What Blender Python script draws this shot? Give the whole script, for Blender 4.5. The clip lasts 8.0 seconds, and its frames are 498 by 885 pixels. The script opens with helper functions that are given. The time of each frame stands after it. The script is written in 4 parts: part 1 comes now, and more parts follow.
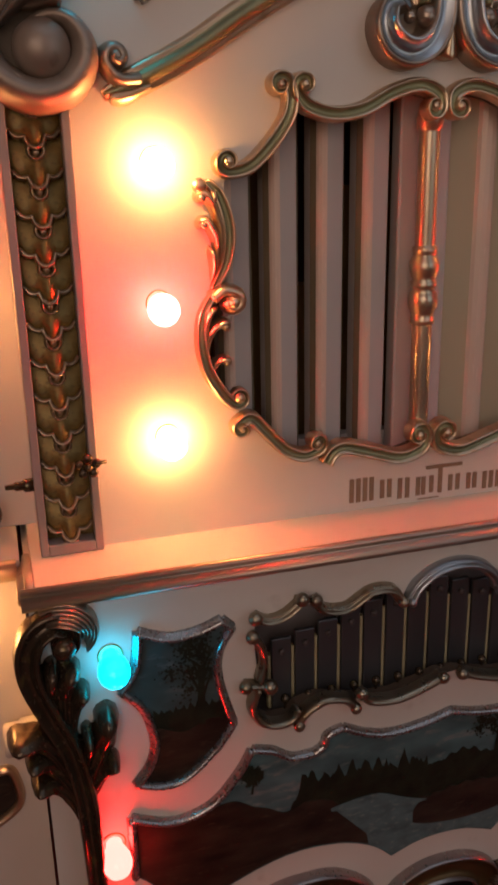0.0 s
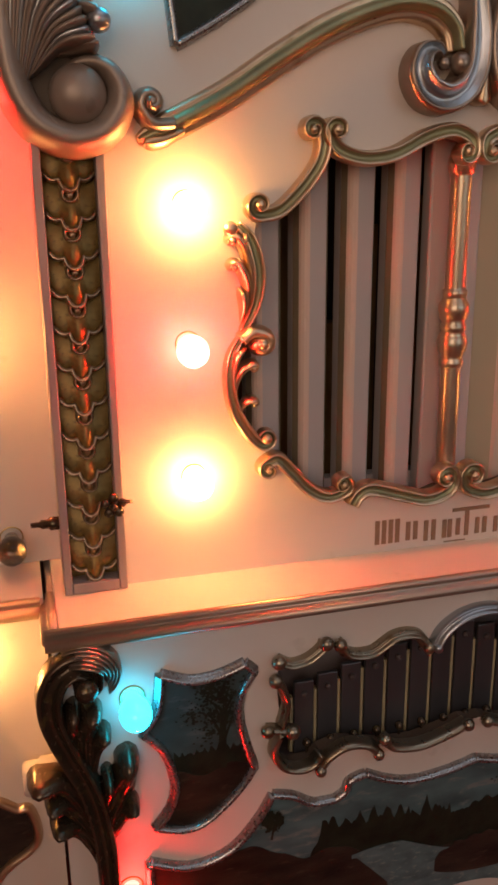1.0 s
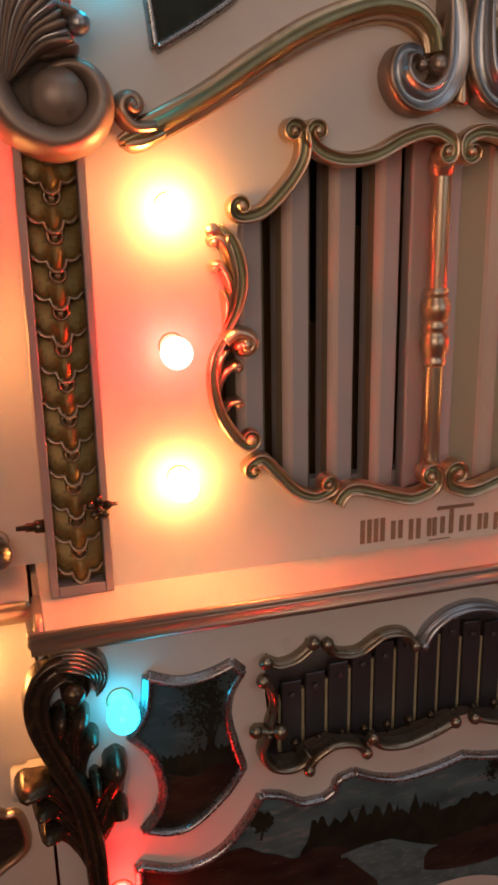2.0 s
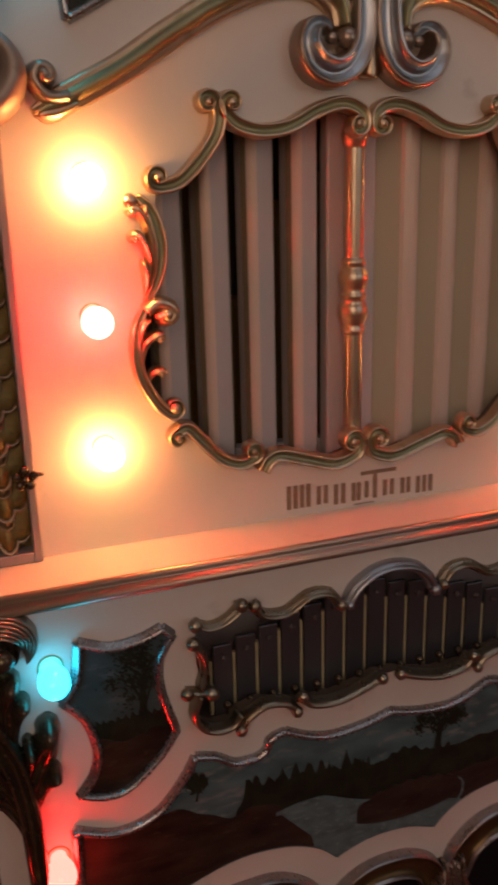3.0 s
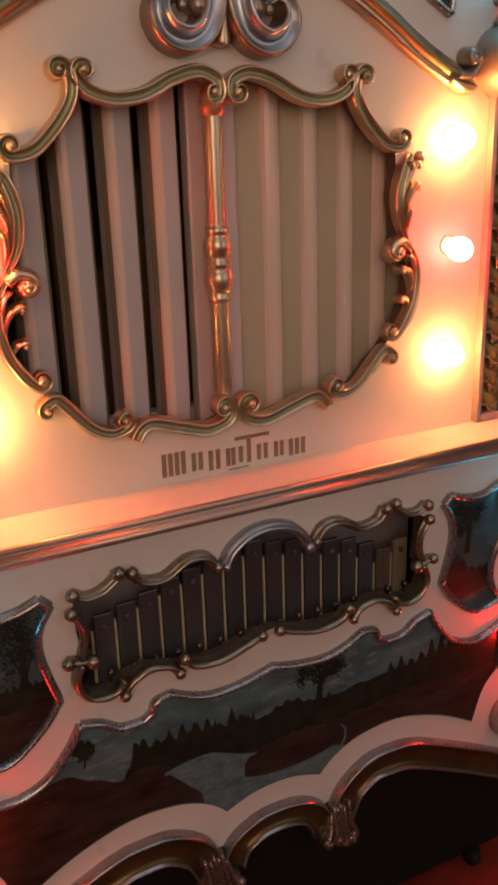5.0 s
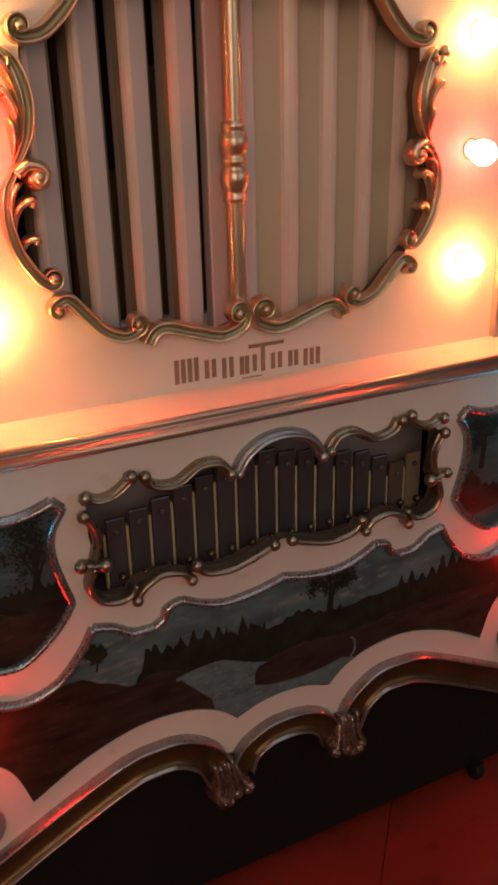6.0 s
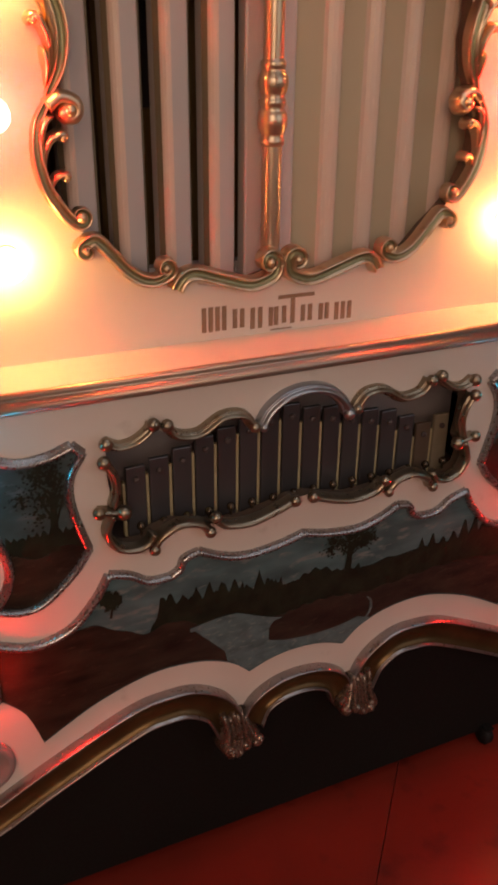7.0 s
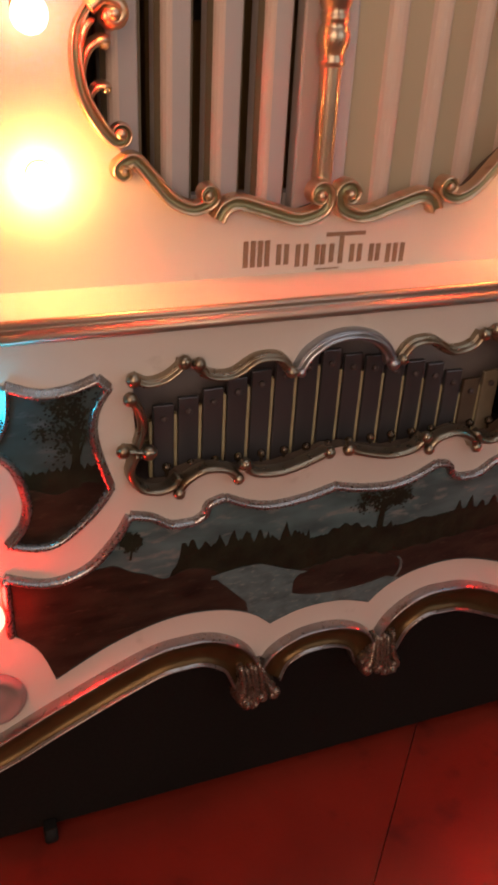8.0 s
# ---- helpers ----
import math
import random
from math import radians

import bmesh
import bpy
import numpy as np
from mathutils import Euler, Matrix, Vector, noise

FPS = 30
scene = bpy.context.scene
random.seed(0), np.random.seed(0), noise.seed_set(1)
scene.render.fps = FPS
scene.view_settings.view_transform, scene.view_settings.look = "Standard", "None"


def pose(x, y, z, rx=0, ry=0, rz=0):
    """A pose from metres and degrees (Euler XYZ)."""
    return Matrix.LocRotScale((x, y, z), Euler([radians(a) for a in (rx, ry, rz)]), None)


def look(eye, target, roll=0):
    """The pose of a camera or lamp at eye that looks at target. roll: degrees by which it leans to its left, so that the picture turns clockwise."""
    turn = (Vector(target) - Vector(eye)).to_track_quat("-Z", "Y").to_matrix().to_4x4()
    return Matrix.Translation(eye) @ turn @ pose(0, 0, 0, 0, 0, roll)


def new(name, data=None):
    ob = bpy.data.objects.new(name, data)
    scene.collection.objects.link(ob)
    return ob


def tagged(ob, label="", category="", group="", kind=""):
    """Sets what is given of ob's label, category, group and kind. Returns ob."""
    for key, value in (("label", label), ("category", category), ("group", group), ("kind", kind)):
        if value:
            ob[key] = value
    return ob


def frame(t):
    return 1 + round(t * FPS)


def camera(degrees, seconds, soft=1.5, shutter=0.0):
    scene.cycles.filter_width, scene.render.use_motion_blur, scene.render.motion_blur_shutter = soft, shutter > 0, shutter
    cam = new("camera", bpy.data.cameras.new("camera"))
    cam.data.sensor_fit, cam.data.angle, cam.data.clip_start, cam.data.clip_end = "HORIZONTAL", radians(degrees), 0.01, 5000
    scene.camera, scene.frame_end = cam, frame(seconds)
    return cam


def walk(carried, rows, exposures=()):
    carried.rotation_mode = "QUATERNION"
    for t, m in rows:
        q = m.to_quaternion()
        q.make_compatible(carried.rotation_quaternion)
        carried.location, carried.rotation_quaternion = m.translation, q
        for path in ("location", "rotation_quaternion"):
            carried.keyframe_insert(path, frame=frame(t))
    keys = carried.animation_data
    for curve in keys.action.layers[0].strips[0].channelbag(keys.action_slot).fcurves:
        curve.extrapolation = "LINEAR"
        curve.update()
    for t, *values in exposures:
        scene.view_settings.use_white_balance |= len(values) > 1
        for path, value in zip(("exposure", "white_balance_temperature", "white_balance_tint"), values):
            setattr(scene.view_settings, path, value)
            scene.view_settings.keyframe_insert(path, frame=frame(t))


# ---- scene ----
cam = camera(33.18, 8.0, soft=3.0, shutter=0.5)
# seconds, x, y, z, pitch, roll, yaw
ROWS = [
    (0.0, -0.5294, -0.9476, 1.2706, -17.48, 1.21, -17.02),
    (0.5, -0.5299, -0.9470, 1.2808, -16.03, 1.09, -16.31),
    (1.0, -0.5355, -0.9335, 1.2952, -16.18, 0.61, -15.55),
    (2.5, -0.5297, -0.9507, 1.2811, -15.77, 1.37, -18.00),
    (3.0, -0.5160, -0.9730, 1.2673, -16.47, 1.43, -20.43),
    (3.5, -0.4968, -0.9925, 1.2757, -17.49, 0.89, -24.05),
    (4.0, -0.4824, -1.0086, 1.2804, -17.51, 1.05, -26.28),
    (5.5, -0.4916, -1.0029, 1.2385, -20.04, 1.54, -27.46),
    (6.0, -0.4978, -0.9991, 1.2137, -22.42, 1.27, -26.93),
    (6.5, -0.4964, -0.9975, 1.2155, -23.82, 0.44, -26.26),
    (7.0, -0.4930, -0.9831, 1.2009, -25.37, -0.55, -24.47),
    (7.5, -0.4757, -0.9707, 1.1930, -27.13, -2.24, -22.07),
    (8.0, -0.4675, -0.9406, 1.1762, -29.24, -2.70, -20.42),
]
walk(cam, [(t, pose(x, y, z, 90 + pitch, roll, yaw)) for t, x, y, z, pitch, roll, yaw in ROWS],
     exposures=[(0.0, -0.43, 6560, 9), (0.5, -0.46, 6680, 9), (1.0, -0.11, 7020, 11), (2.5, -0.45, 7060, 13), (3.5, -0.55, 7160, 15), (4.0, -0.28, 7160, 15), (5.5, -0.08, 7260, 14), (6.5, -0.03, 7460, 14), (7.0, 0.16, 7460, 14), (7.5, 0.36, 7460, 14), (8.0, 0.42, 7560, 14)])

# ---------------------------------------------------------------- light
world = bpy.data.worlds.new("world")
scene.world = world
world.use_nodes = True
wn = world.node_tree.nodes
wbg = wn["Background"]
sky = wn.new("ShaderNodeTexSky")
sky.sky_type = "NISHITA"
sky.sun_disc = False
sky.sun_elevation, sky.sun_rotation = radians(35), radians(200)
world.node_tree.links.new(sky.outputs[0], wbg.inputs[0])
wbg.inputs[1].default_value = 0.08

WHITE_BULB = (1.0, 0.46, 0.145)
RED_BULB = (1.0, 0.020, 0.017)
CRIMSON_BULB = (1.0, 0.014, 0.012)
BLUE_BULB = (0.0, 0.50, 0.82)
BULB_POWER = {"white": 79.0, "red": 215.0, "crimson": 80.0, "blue": 11.5}


def fill_lamp(m, w, h, power, color):
    d = bpy.data.lights.new("unseen_fill_light", "AREA")
    d.shape, d.size, d.size_y, d.energy, d.color = "RECTANGLE", w, h, power, color
    ob = new("unseen_fill_light", d)
    ob.matrix_world = m
    return ob


# added unseen lamps: roof daylight and eastern window, plus warm fill from the west
fill_lamp(look((0.3, -1.0, 2.92), (0.3, -0.999, 0.0)), 1.9, 1.1, 4.5, (0.86, 0.93, 1.0))
fill_lamp(look((1.7, -2.54, 1.9), (1.5, 0, 1.4)), 2.4, 1.6, 7.0, (0.95, 0.90, 0.88))
fill_lamp(look((-1.4, -2.54, 1.9), (-1.2, 0, 1.3)), 1.8, 1.6, 17.0, (1.0, 0.67, 0.48))


# ---------------------------------------------------------------- materials
def material(name, color, rough=0.5, metal=0.0, vary=0.12, scale=8.0, bump=0.1, fine=180.0, second=None, second_at=0.5,
             rough_vary=0.1, coat=0.0, streak=(1, 1, 1)):
    m = bpy.data.materials.new(name)
    m.use_nodes = True
    nt = m.node_tree
    N, L = nt.nodes, nt.links
    b = N["Principled BSDF"]
    tc = N.new("ShaderNodeTexCoord")
    mp = N.new("ShaderNodeMapping")
    mp.inputs["Scale"].default_value = streak
    L.new(tc.outputs["Object"], mp.inputs[0])
    big = N.new("ShaderNodeTexNoise")
    big.inputs["Scale"].default_value, big.inputs["Detail"].default_value = scale, 6
    small = N.new("ShaderNodeTexNoise")
    small.inputs["Scale"].default_value, small.inputs["Detail"].default_value = fine, 3
    for n in (big, small):
        L.new(mp.outputs[0], n.inputs["Vector"])
    ramp = N.new("ShaderNodeValToRGB")
    lo = [max(0, c * (1 - vary)) for c in color]
    hi = [min(1, c * (1 + vary)) for c in color]
    ramp.color_ramp.elements[0].position, ramp.color_ramp.elements[1].position = 0.3, 0.7
    ramp.color_ramp.elements[0].color, ramp.color_ramp.elements[1].color = (*lo, 1), (*hi, 1)
    L.new(big.outputs[0], ramp.inputs[0])
    col = ramp.outputs[0]
    if second:
        mask = N.new("ShaderNodeValToRGB")
        mask.color_ramp.elements[0].position, mask.color_ramp.elements[1].position = second_at, second_at + 0.12
        spots = N.new("ShaderNodeTexNoise")
        spots.inputs["Scale"].default_value, spots.inputs["Detail"].default_value = scale * 3.1, 8
        L.new(mp.outputs[0], spots.inputs["Vector"])
        L.new(spots.outputs[0], mask.inputs[0])
        mix = N.new("ShaderNodeMix")
        mix.data_type = "RGBA"
        L.new(mask.outputs[0], mix.inputs["Factor"])
        L.new(col, mix.inputs["A"])
        mix.inputs["B"].default_value = (*second, 1)
        col = mix.outputs["Result"]
    L.new(col, b.inputs["Base Color"])
    rr = N.new("ShaderNodeMapRange")
    rr.inputs["To Min"].default_value, rr.inputs["To Max"].default_value = max(0.02, rough - rough_vary), min(1, rough + rough_vary)
    L.new(small.outputs[0], rr.inputs["Value"])
    L.new(rr.outputs[0], b.inputs["Roughness"])
    b.inputs["Metallic"].default_value = metal
    b.inputs["Coat Weight"].default_value = coat
    b.inputs["Coat Roughness"].default_value = 0.08
    b.inputs["Specular IOR Level"].default_value = 0.3 if max(color) < 0.16 and metal < 0.1 else 0.5
    if bump:
        bp = N.new("ShaderNodeBump")
        bp.inputs["Strength"].default_value, bp.inputs["Distance"].default_value = bump, 0.002
        add = N.new("ShaderNodeMath")
        add.operation = "ADD"
        L.new(big.outputs[0], add.inputs[0])
        L.new(small.outputs[0], add.inputs[1])
        L.new(add.outputs[0], bp.inputs["Height"])
        L.new(bp.outputs[0], b.inputs["Normal"])
    return m


def glowing(name, color, power, body):
    m = bpy.data.materials.new(name)
    m.use_nodes = True
    b = m.node_tree.nodes["Principled BSDF"]
    b.inputs["Base Color"].default_value = (*body, 1)
    b.inputs["Roughness"].default_value = 0.15
    b.inputs["Emission Color"].default_value = (*color, 1)
    b.inputs["Emission Strength"].default_value = power
    return m


CREAM = material("cream_paint", (0.66, 0.58, 0.52), 0.42, vary=0.04, scale=5, bump=0.06, second=(0.52, 0.44, 0.38), second_at=0.66, coat=0.15)
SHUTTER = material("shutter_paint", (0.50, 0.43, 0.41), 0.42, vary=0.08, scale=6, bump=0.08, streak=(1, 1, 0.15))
# warm bulb light on the noses is put into this paler copy
SHUTTER_LIT = material("lit_shutter_nose", (0.72, 0.53, 0.43), 0.24, vary=0.10, scale=7, bump=0.08, streak=(1, 1, 0.15))
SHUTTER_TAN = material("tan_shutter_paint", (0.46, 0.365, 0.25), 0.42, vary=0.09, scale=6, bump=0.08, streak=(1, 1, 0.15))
# shade on the slats' edges and rebates is put into this dark copy
SHUTTER_SHADE = material("shaded_shutter_edge", (0.17, 0.125, 0.075), 0.6, vary=0.2, scale=9, bump=0.1, streak=(1, 1, 0.15))
GILT = material("aged_silver_gilt", (0.62, 0.46, 0.32), 0.32, 0.95, vary=0.16, scale=12, bump=0.05, fine=120, second=(0.44, 0.32, 0.20), second_at=0.58)
POLISHED = material("worn_gilt_paint", (0.52, 0.42, 0.31), 0.34, 0.9, vary=0.14, scale=10, bump=0.02, fine=90)
DARK_GILT = material("dark_bronze_gilt", (0.32, 0.27, 0.20), 0.30, 0.92, vary=0.2, scale=14, bump=0.04, fine=90, second=(0.24, 0.17, 0.10), second_at=0.58)
GILT_GREEN = material("green_gold_wash", (0.30, 0.28, 0.16), 0.42, 0.75, vary=0.25, scale=16, bump=0.06)
SILVER = material("tarnished_silver_leaf", (0.39, 0.41, 0.44), 0.33, 0.92, vary=0.16, scale=11, bump=0.04, fine=120, second=(0.42, 0.36, 0.29), second_at=0.6)
NOSING = material("worn_silver_band", (0.42, 0.35, 0.29), 0.46, 0.9, vary=0.2, scale=9, bump=0.05, fine=90, streak=(0.15, 1, 1), second=(0.27, 0.20, 0.15), second_at=0.62)
PEWTER = material("pewter_paint", (0.36, 0.285, 0.23), 0.36, 0.75, vary=0.14, scale=12, bump=0.06, second=(0.25, 0.18, 0.125), second_at=0.6)
SATIN = material("satin_pewter_paint", (0.30, 0.235, 0.195), 0.44, 0.45, vary=0.12, scale=14, bump=0.06, second=(0.23, 0.175, 0.14), second_at=0.62)
BRONZE = material("dark_bronze_paint", (0.085, 0.060, 0.040), 0.24, 0.65, vary=0.3, scale=18, bump=0.1, second=(0.15, 0.12, 0.05), second_at=0.58)
MAUVE = material("grey_mauve_paint", (0.33, 0.26, 0.25), 0.45, 0.15, vary=0.1, scale=14, bump=0.12)
SCALE_GOLD = material("olive_gold_paint", (0.21, 0.138, 0.042), 0.46, 0.5, vary=0.25, scale=60, bump=0.1, second=(0.13, 0.085, 0.030), second_at=0.56)
LETTER = material("brown_letter_paint", (0.25, 0.155, 0.10), 0.5, vary=0.15, scale=60, bump=0.05)
DUSK = material("painted_dusk_sky", (0.048, 0.074, 0.074), 0.45, vary=0.4, scale=11, bump=0.1, coat=0.12, streak=(1, 1, 2.6), second=(0.085, 0.10, 0.10), second_at=0.60)
SKY = material("painted_sky", (0.068, 0.122, 0.130), 0.42, vary=0.45, scale=11, bump=0.1, coat=0.12, streak=(1, 1, 2.6), second=(0.16, 0.185, 0.18), second_at=0.56)
LAND = material("painted_ground", (0.021, 0.0145, 0.0095), 0.45, vary=0.7, scale=18, bump=0.18, coat=0.45, streak=(1, 1, 3.0), second=(0.046, 0.032, 0.021), second_at=0.60)
TREES = material("painted_trees", (0.011, 0.015, 0.008), 0.48, vary=0.5, scale=40, bump=0.2, coat=0.08)
POND = material("painted_water", (0.088, 0.138, 0.145), 0.42, vary=0.35, scale=30, bump=0.12, coat=0.12, streak=(1, 1, 2), second=(0.165, 0.21, 0.20), second_at=0.56)
BAR = material("dark_bar_metal", (0.100, 0.098, 0.105), 0.33, 0.6, vary=0.2, scale=10, bump=0.08, streak=(1, 1, 0.2))
BAR_EDGE = material("pale_felt_strip", (0.36, 0.30, 0.17), 0.8, vary=0.15, scale=40, bump=0.1)
END_WOOD = material("dull_end_board", (0.19, 0.155, 0.105), 0.6, vary=0.2, scale=20, bump=0.1)
BOX = material("dark_box_paint", (0.085, 0.065, 0.065), 0.6, vary=0.2, scale=8, bump=0.1)
CASE = material("mauve_case_paint", (0.26, 0.22, 0.215), 0.55, vary=0.15, scale=8, bump=0.1)
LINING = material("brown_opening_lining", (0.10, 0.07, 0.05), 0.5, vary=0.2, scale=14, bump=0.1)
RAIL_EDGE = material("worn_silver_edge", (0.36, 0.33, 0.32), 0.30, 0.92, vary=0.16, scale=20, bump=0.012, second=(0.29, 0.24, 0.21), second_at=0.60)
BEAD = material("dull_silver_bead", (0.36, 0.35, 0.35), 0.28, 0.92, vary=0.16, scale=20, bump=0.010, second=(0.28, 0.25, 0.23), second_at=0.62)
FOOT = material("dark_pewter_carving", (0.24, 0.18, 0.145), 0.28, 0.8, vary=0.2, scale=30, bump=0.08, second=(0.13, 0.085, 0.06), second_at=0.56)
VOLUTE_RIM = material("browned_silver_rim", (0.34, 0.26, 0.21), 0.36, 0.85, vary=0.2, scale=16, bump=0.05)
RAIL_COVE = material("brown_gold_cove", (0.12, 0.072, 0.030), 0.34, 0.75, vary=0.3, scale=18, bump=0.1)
BLACK = material("black_base_paint", (0.004, 0.0032, 0.0026), 0.8, vary=0.3, scale=6, bump=0.12)
FLOOR = material("red_floor_paint", (0.20, 0.022, 0.013), 0.34, vary=0.22, scale=3.5, bump=0.12, second=(0.12, 0.015, 0.010), second_at=0.58)
WALL = material("room_wall_paint", (0.42, 0.38, 0.34), 0.7, vary=0.08, scale=2, bump=0.1)
CEIL = material("room_ceiling_paint", (0.55, 0.52, 0.48), 0.8, vary=0.06, scale=2, bump=0.1)
WOOD = material("varnished_pipe_wood", (0.30, 0.17, 0.06), 0.45, vary=0.3, scale=12, bump=0.1, streak=(3, 3, 0.3))
BRASS = material("brass_screw", (0.45, 0.33, 0.13), 0.3, 1.0, vary=0.2, scale=40, bump=0.1)
RUBBER = material("black_rubber", (0.008, 0.007, 0.007), 0.7, vary=0.2, scale=20, bump=0.1)
CLEAR = bpy.data.materials.new("clear_bulb_glass")
CLEAR.use_nodes = True
CLEAR.node_tree.nodes["Principled BSDF"].inputs["Transmission Weight"].default_value = 1.0
CLEAR.node_tree.nodes["Principled BSDF"].inputs["Roughness"].default_value = 0.05
CLEAR.node_tree.nodes["Principled BSDF"].inputs["Base Color"].default_value = (0.16, 0.13, 0.10, 1)
GLOW = {"white": glowing("lit_warm_bulb", WHITE_BULB, BULB_POWER["white"], (0.8, 0.75, 0.6)),
        "red": glowing("lit_red_bulb", RED_BULB, BULB_POWER["red"], (0.5, 0.02, 0.02)),
        "crimson": glowing("lit_crimson_bulb", CRIMSON_BULB, BULB_POWER["crimson"], (0.5, 0.01, 0.02)),
        "blue": glowing("lit_blue_bulb", BLUE_BULB, BULB_POWER["blue"], (0.02, 0.4, 0.45))}


# ---------------------------------------------------------------- helpers for meshes
def finish(name, bm, mats, smooth=True):
    me = bpy.data.meshes.new(name)
    bmesh.ops.recalc_face_normals(bm, faces=bm.faces)
    bm.to_mesh(me)
    bm.free()
    for m in (mats if isinstance(mats, (list, tuple)) else [mats]):
        me.materials.append(m)
    if smooth:
        for p in me.polygons:
            p.use_smooth = True
    return me


def part(name, bm, mats, parent=None, label="", smooth=True):
    ob = new(name, finish(name, bm, mats, smooth))
    if parent:
        ob.parent = parent
    return tagged(ob, label)


def empty(name, label, category, group="", at=(0, 0, 0)):
    ob = new(name)
    ob.location = at
    return tagged(ob, label, category, group)


def box(bm, x0, x1, y0, y1, z0, z1, bevel=0.0):
    before = set(bm.verts)
    r = bmesh.ops.create_cube(bm, size=1.0, matrix=Matrix.Translation(((x0 + x1) / 2, (y0 + y1) / 2, (z0 + z1) / 2)) @ Matrix.Diagonal((x1 - x0, y1 - y0, z1 - z0, 1)))
    if bevel:
        es = {e for v in r["verts"] for e in v.link_edges}
        bmesh.ops.bevel(bm, geom=list(es), offset=bevel, segments=2, affect="EDGES", profile=0.5)
    return bm


def boxed(*a, bevel=0.0):
    return box(bmesh.new(), *a, bevel=bevel)


def ball(bm, x, y, z, r, squash=1.0, seg=12):
    bmesh.ops.create_uvsphere(bm, u_segments=seg, v_segments=max(6, seg * 2 // 3), radius=r, matrix=Matrix.Translation((x, y, z)) @ Matrix.Diagonal((1, squash, 1, 1)))


def turned(bm, axis_at, rows, direction="Z", seg=20):
    """A lathe: rows of (distance along, radius)."""
    rings, held = [], []
    for a, b in zip(rows, rows[1:]):
        run = b[0] - a[0]
        held.append(a)
        if abs(run) > 0.03:
            held += [(a[0] + run * k, a[1] + (b[1] - a[1]) * k) for k in (0.012, 0.5, 0.988)]
    for d, r in held + [rows[-1]]:
        ring = []
        for k in range(seg):
            a = 2 * math.pi * k / seg
            c, s = r * math.cos(a), r * math.sin(a)
            off = (c, s, d) if direction == "Z" else (c, -d, s) if direction == "Y" else (d, c, s)
            ring.append(bm.verts.new(Vector(axis_at) + Vector(off)))
        rings.append(ring)
    for a, b in zip(rings, rings[1:]):
        for k in range(seg):
            bm.faces.new((a[k], a[(k + 1) % seg], b[(k + 1) % seg], b[k]))
    for r in (rings[0], rings[-1]):
        bm.faces.new(r)
    return bm


def mm(*pts):
    return [Vector((x / 1000, z / 1000)) for x, z in pts]


def flip(pts):
    return [Vector((-p.x, p.y)) for p in pts]


def spline(pts, n=7, closed=False):
    """Catmull-Rom through the points."""
    out, k = [], len(pts)
    for i in range(k if closed else k - 1):
        g = (lambda j: pts[j % k]) if closed else (lambda j: pts[min(max(j, 0), k - 1)])
        a, b, c, d = g(i - 1), g(i), g(i + 1), g(i + 2)
        for s in range(n):
            t = s / n
            out.append(0.5 * (2 * b + (c - a) * t + (2 * a - 5 * b + 4 * c - d) * t * t + (3 * b - a - 3 * c + d) * t ** 3))
    if not closed:
        out.append(pts[-1].copy())
    return out


def curl(pts, r, side, turns=1.15, n=18, shrink=0.78):
    """Lets a path end in a spiral; side +1 turns to the left of the way."""
    t = (pts[-1] - pts[-2]).normalized()
    nrm = Vector((-t.y, t.x)) * side
    c, v = pts[-1] + nrm * r, -nrm
    out = list(pts)
    for k in range(1, n + 1):
        a = side * 2 * math.pi * turns * k / n
        q = Vector((v.x * math.cos(a) - v.y * math.sin(a), v.x * math.sin(a) + v.y * math.cos(a)))
        out.append(c + q * r * (1 - shrink * k / n))
    return out, c


COVE = ((-1, 0), (-0.97, 0.5), (-0.82, 0.86), (-0.62, 0.92), (-0.42, 0.70), (0, 0.56), (0.42, 0.70), (0.62, 0.92), (0.82, 0.86), (0.97, 0.5), (1, 0))
ROUND = ((-1, 0), (-0.92, 0.42), (-0.7, 0.75), (-0.36, 0.96), (0, 1.02), (0.36, 0.96), (0.7, 0.75), (0.92, 0.42), (1, 0))
STRAP = ((-1, 0), (-0.99, 0.45), (-0.90, 0.80), (-0.70, 0.98), (-0.48, 0.93), (-0.28, 0.72), (-0.02, 0.58), (0.28, 0.60), (0.58, 0.76), (0.80, 0.80), (0.95, 0.55), (1, 0))
STRAP_BACK = tuple((-u, v) for u, v in STRAP[::-1])
RAIL = ((-1, 0), (-0.99, 0.60), (-0.96, 0.90), (-0.90, 1.0), (-0.84, 0.90), (-0.80, 0.70), (-0.50, 0.42), (-0.12, 0.34), (0.26, 0.42), (0.56, 0.62), (0.76, 0.80), (0.80, 0.98), (0.85, 1.06), (0.91, 1.0), (0.96, 0.76), (0.99, 0.40), (1, 0))
RAIL_BACK = tuple((-u, v) for u, v in RAIL[::-1])
REED = ((-1, 0), (-0.95, 0.40), (-0.78, 0.60), (-0.58, 0.52), (-0.46, 0.66), (-0.2, 0.98), (0.08, 1.0), (0.34, 0.78), (0.5, 0.56), (0.62, 0.64), (0.8, 0.58), (0.95, 0.38), (1, 0))


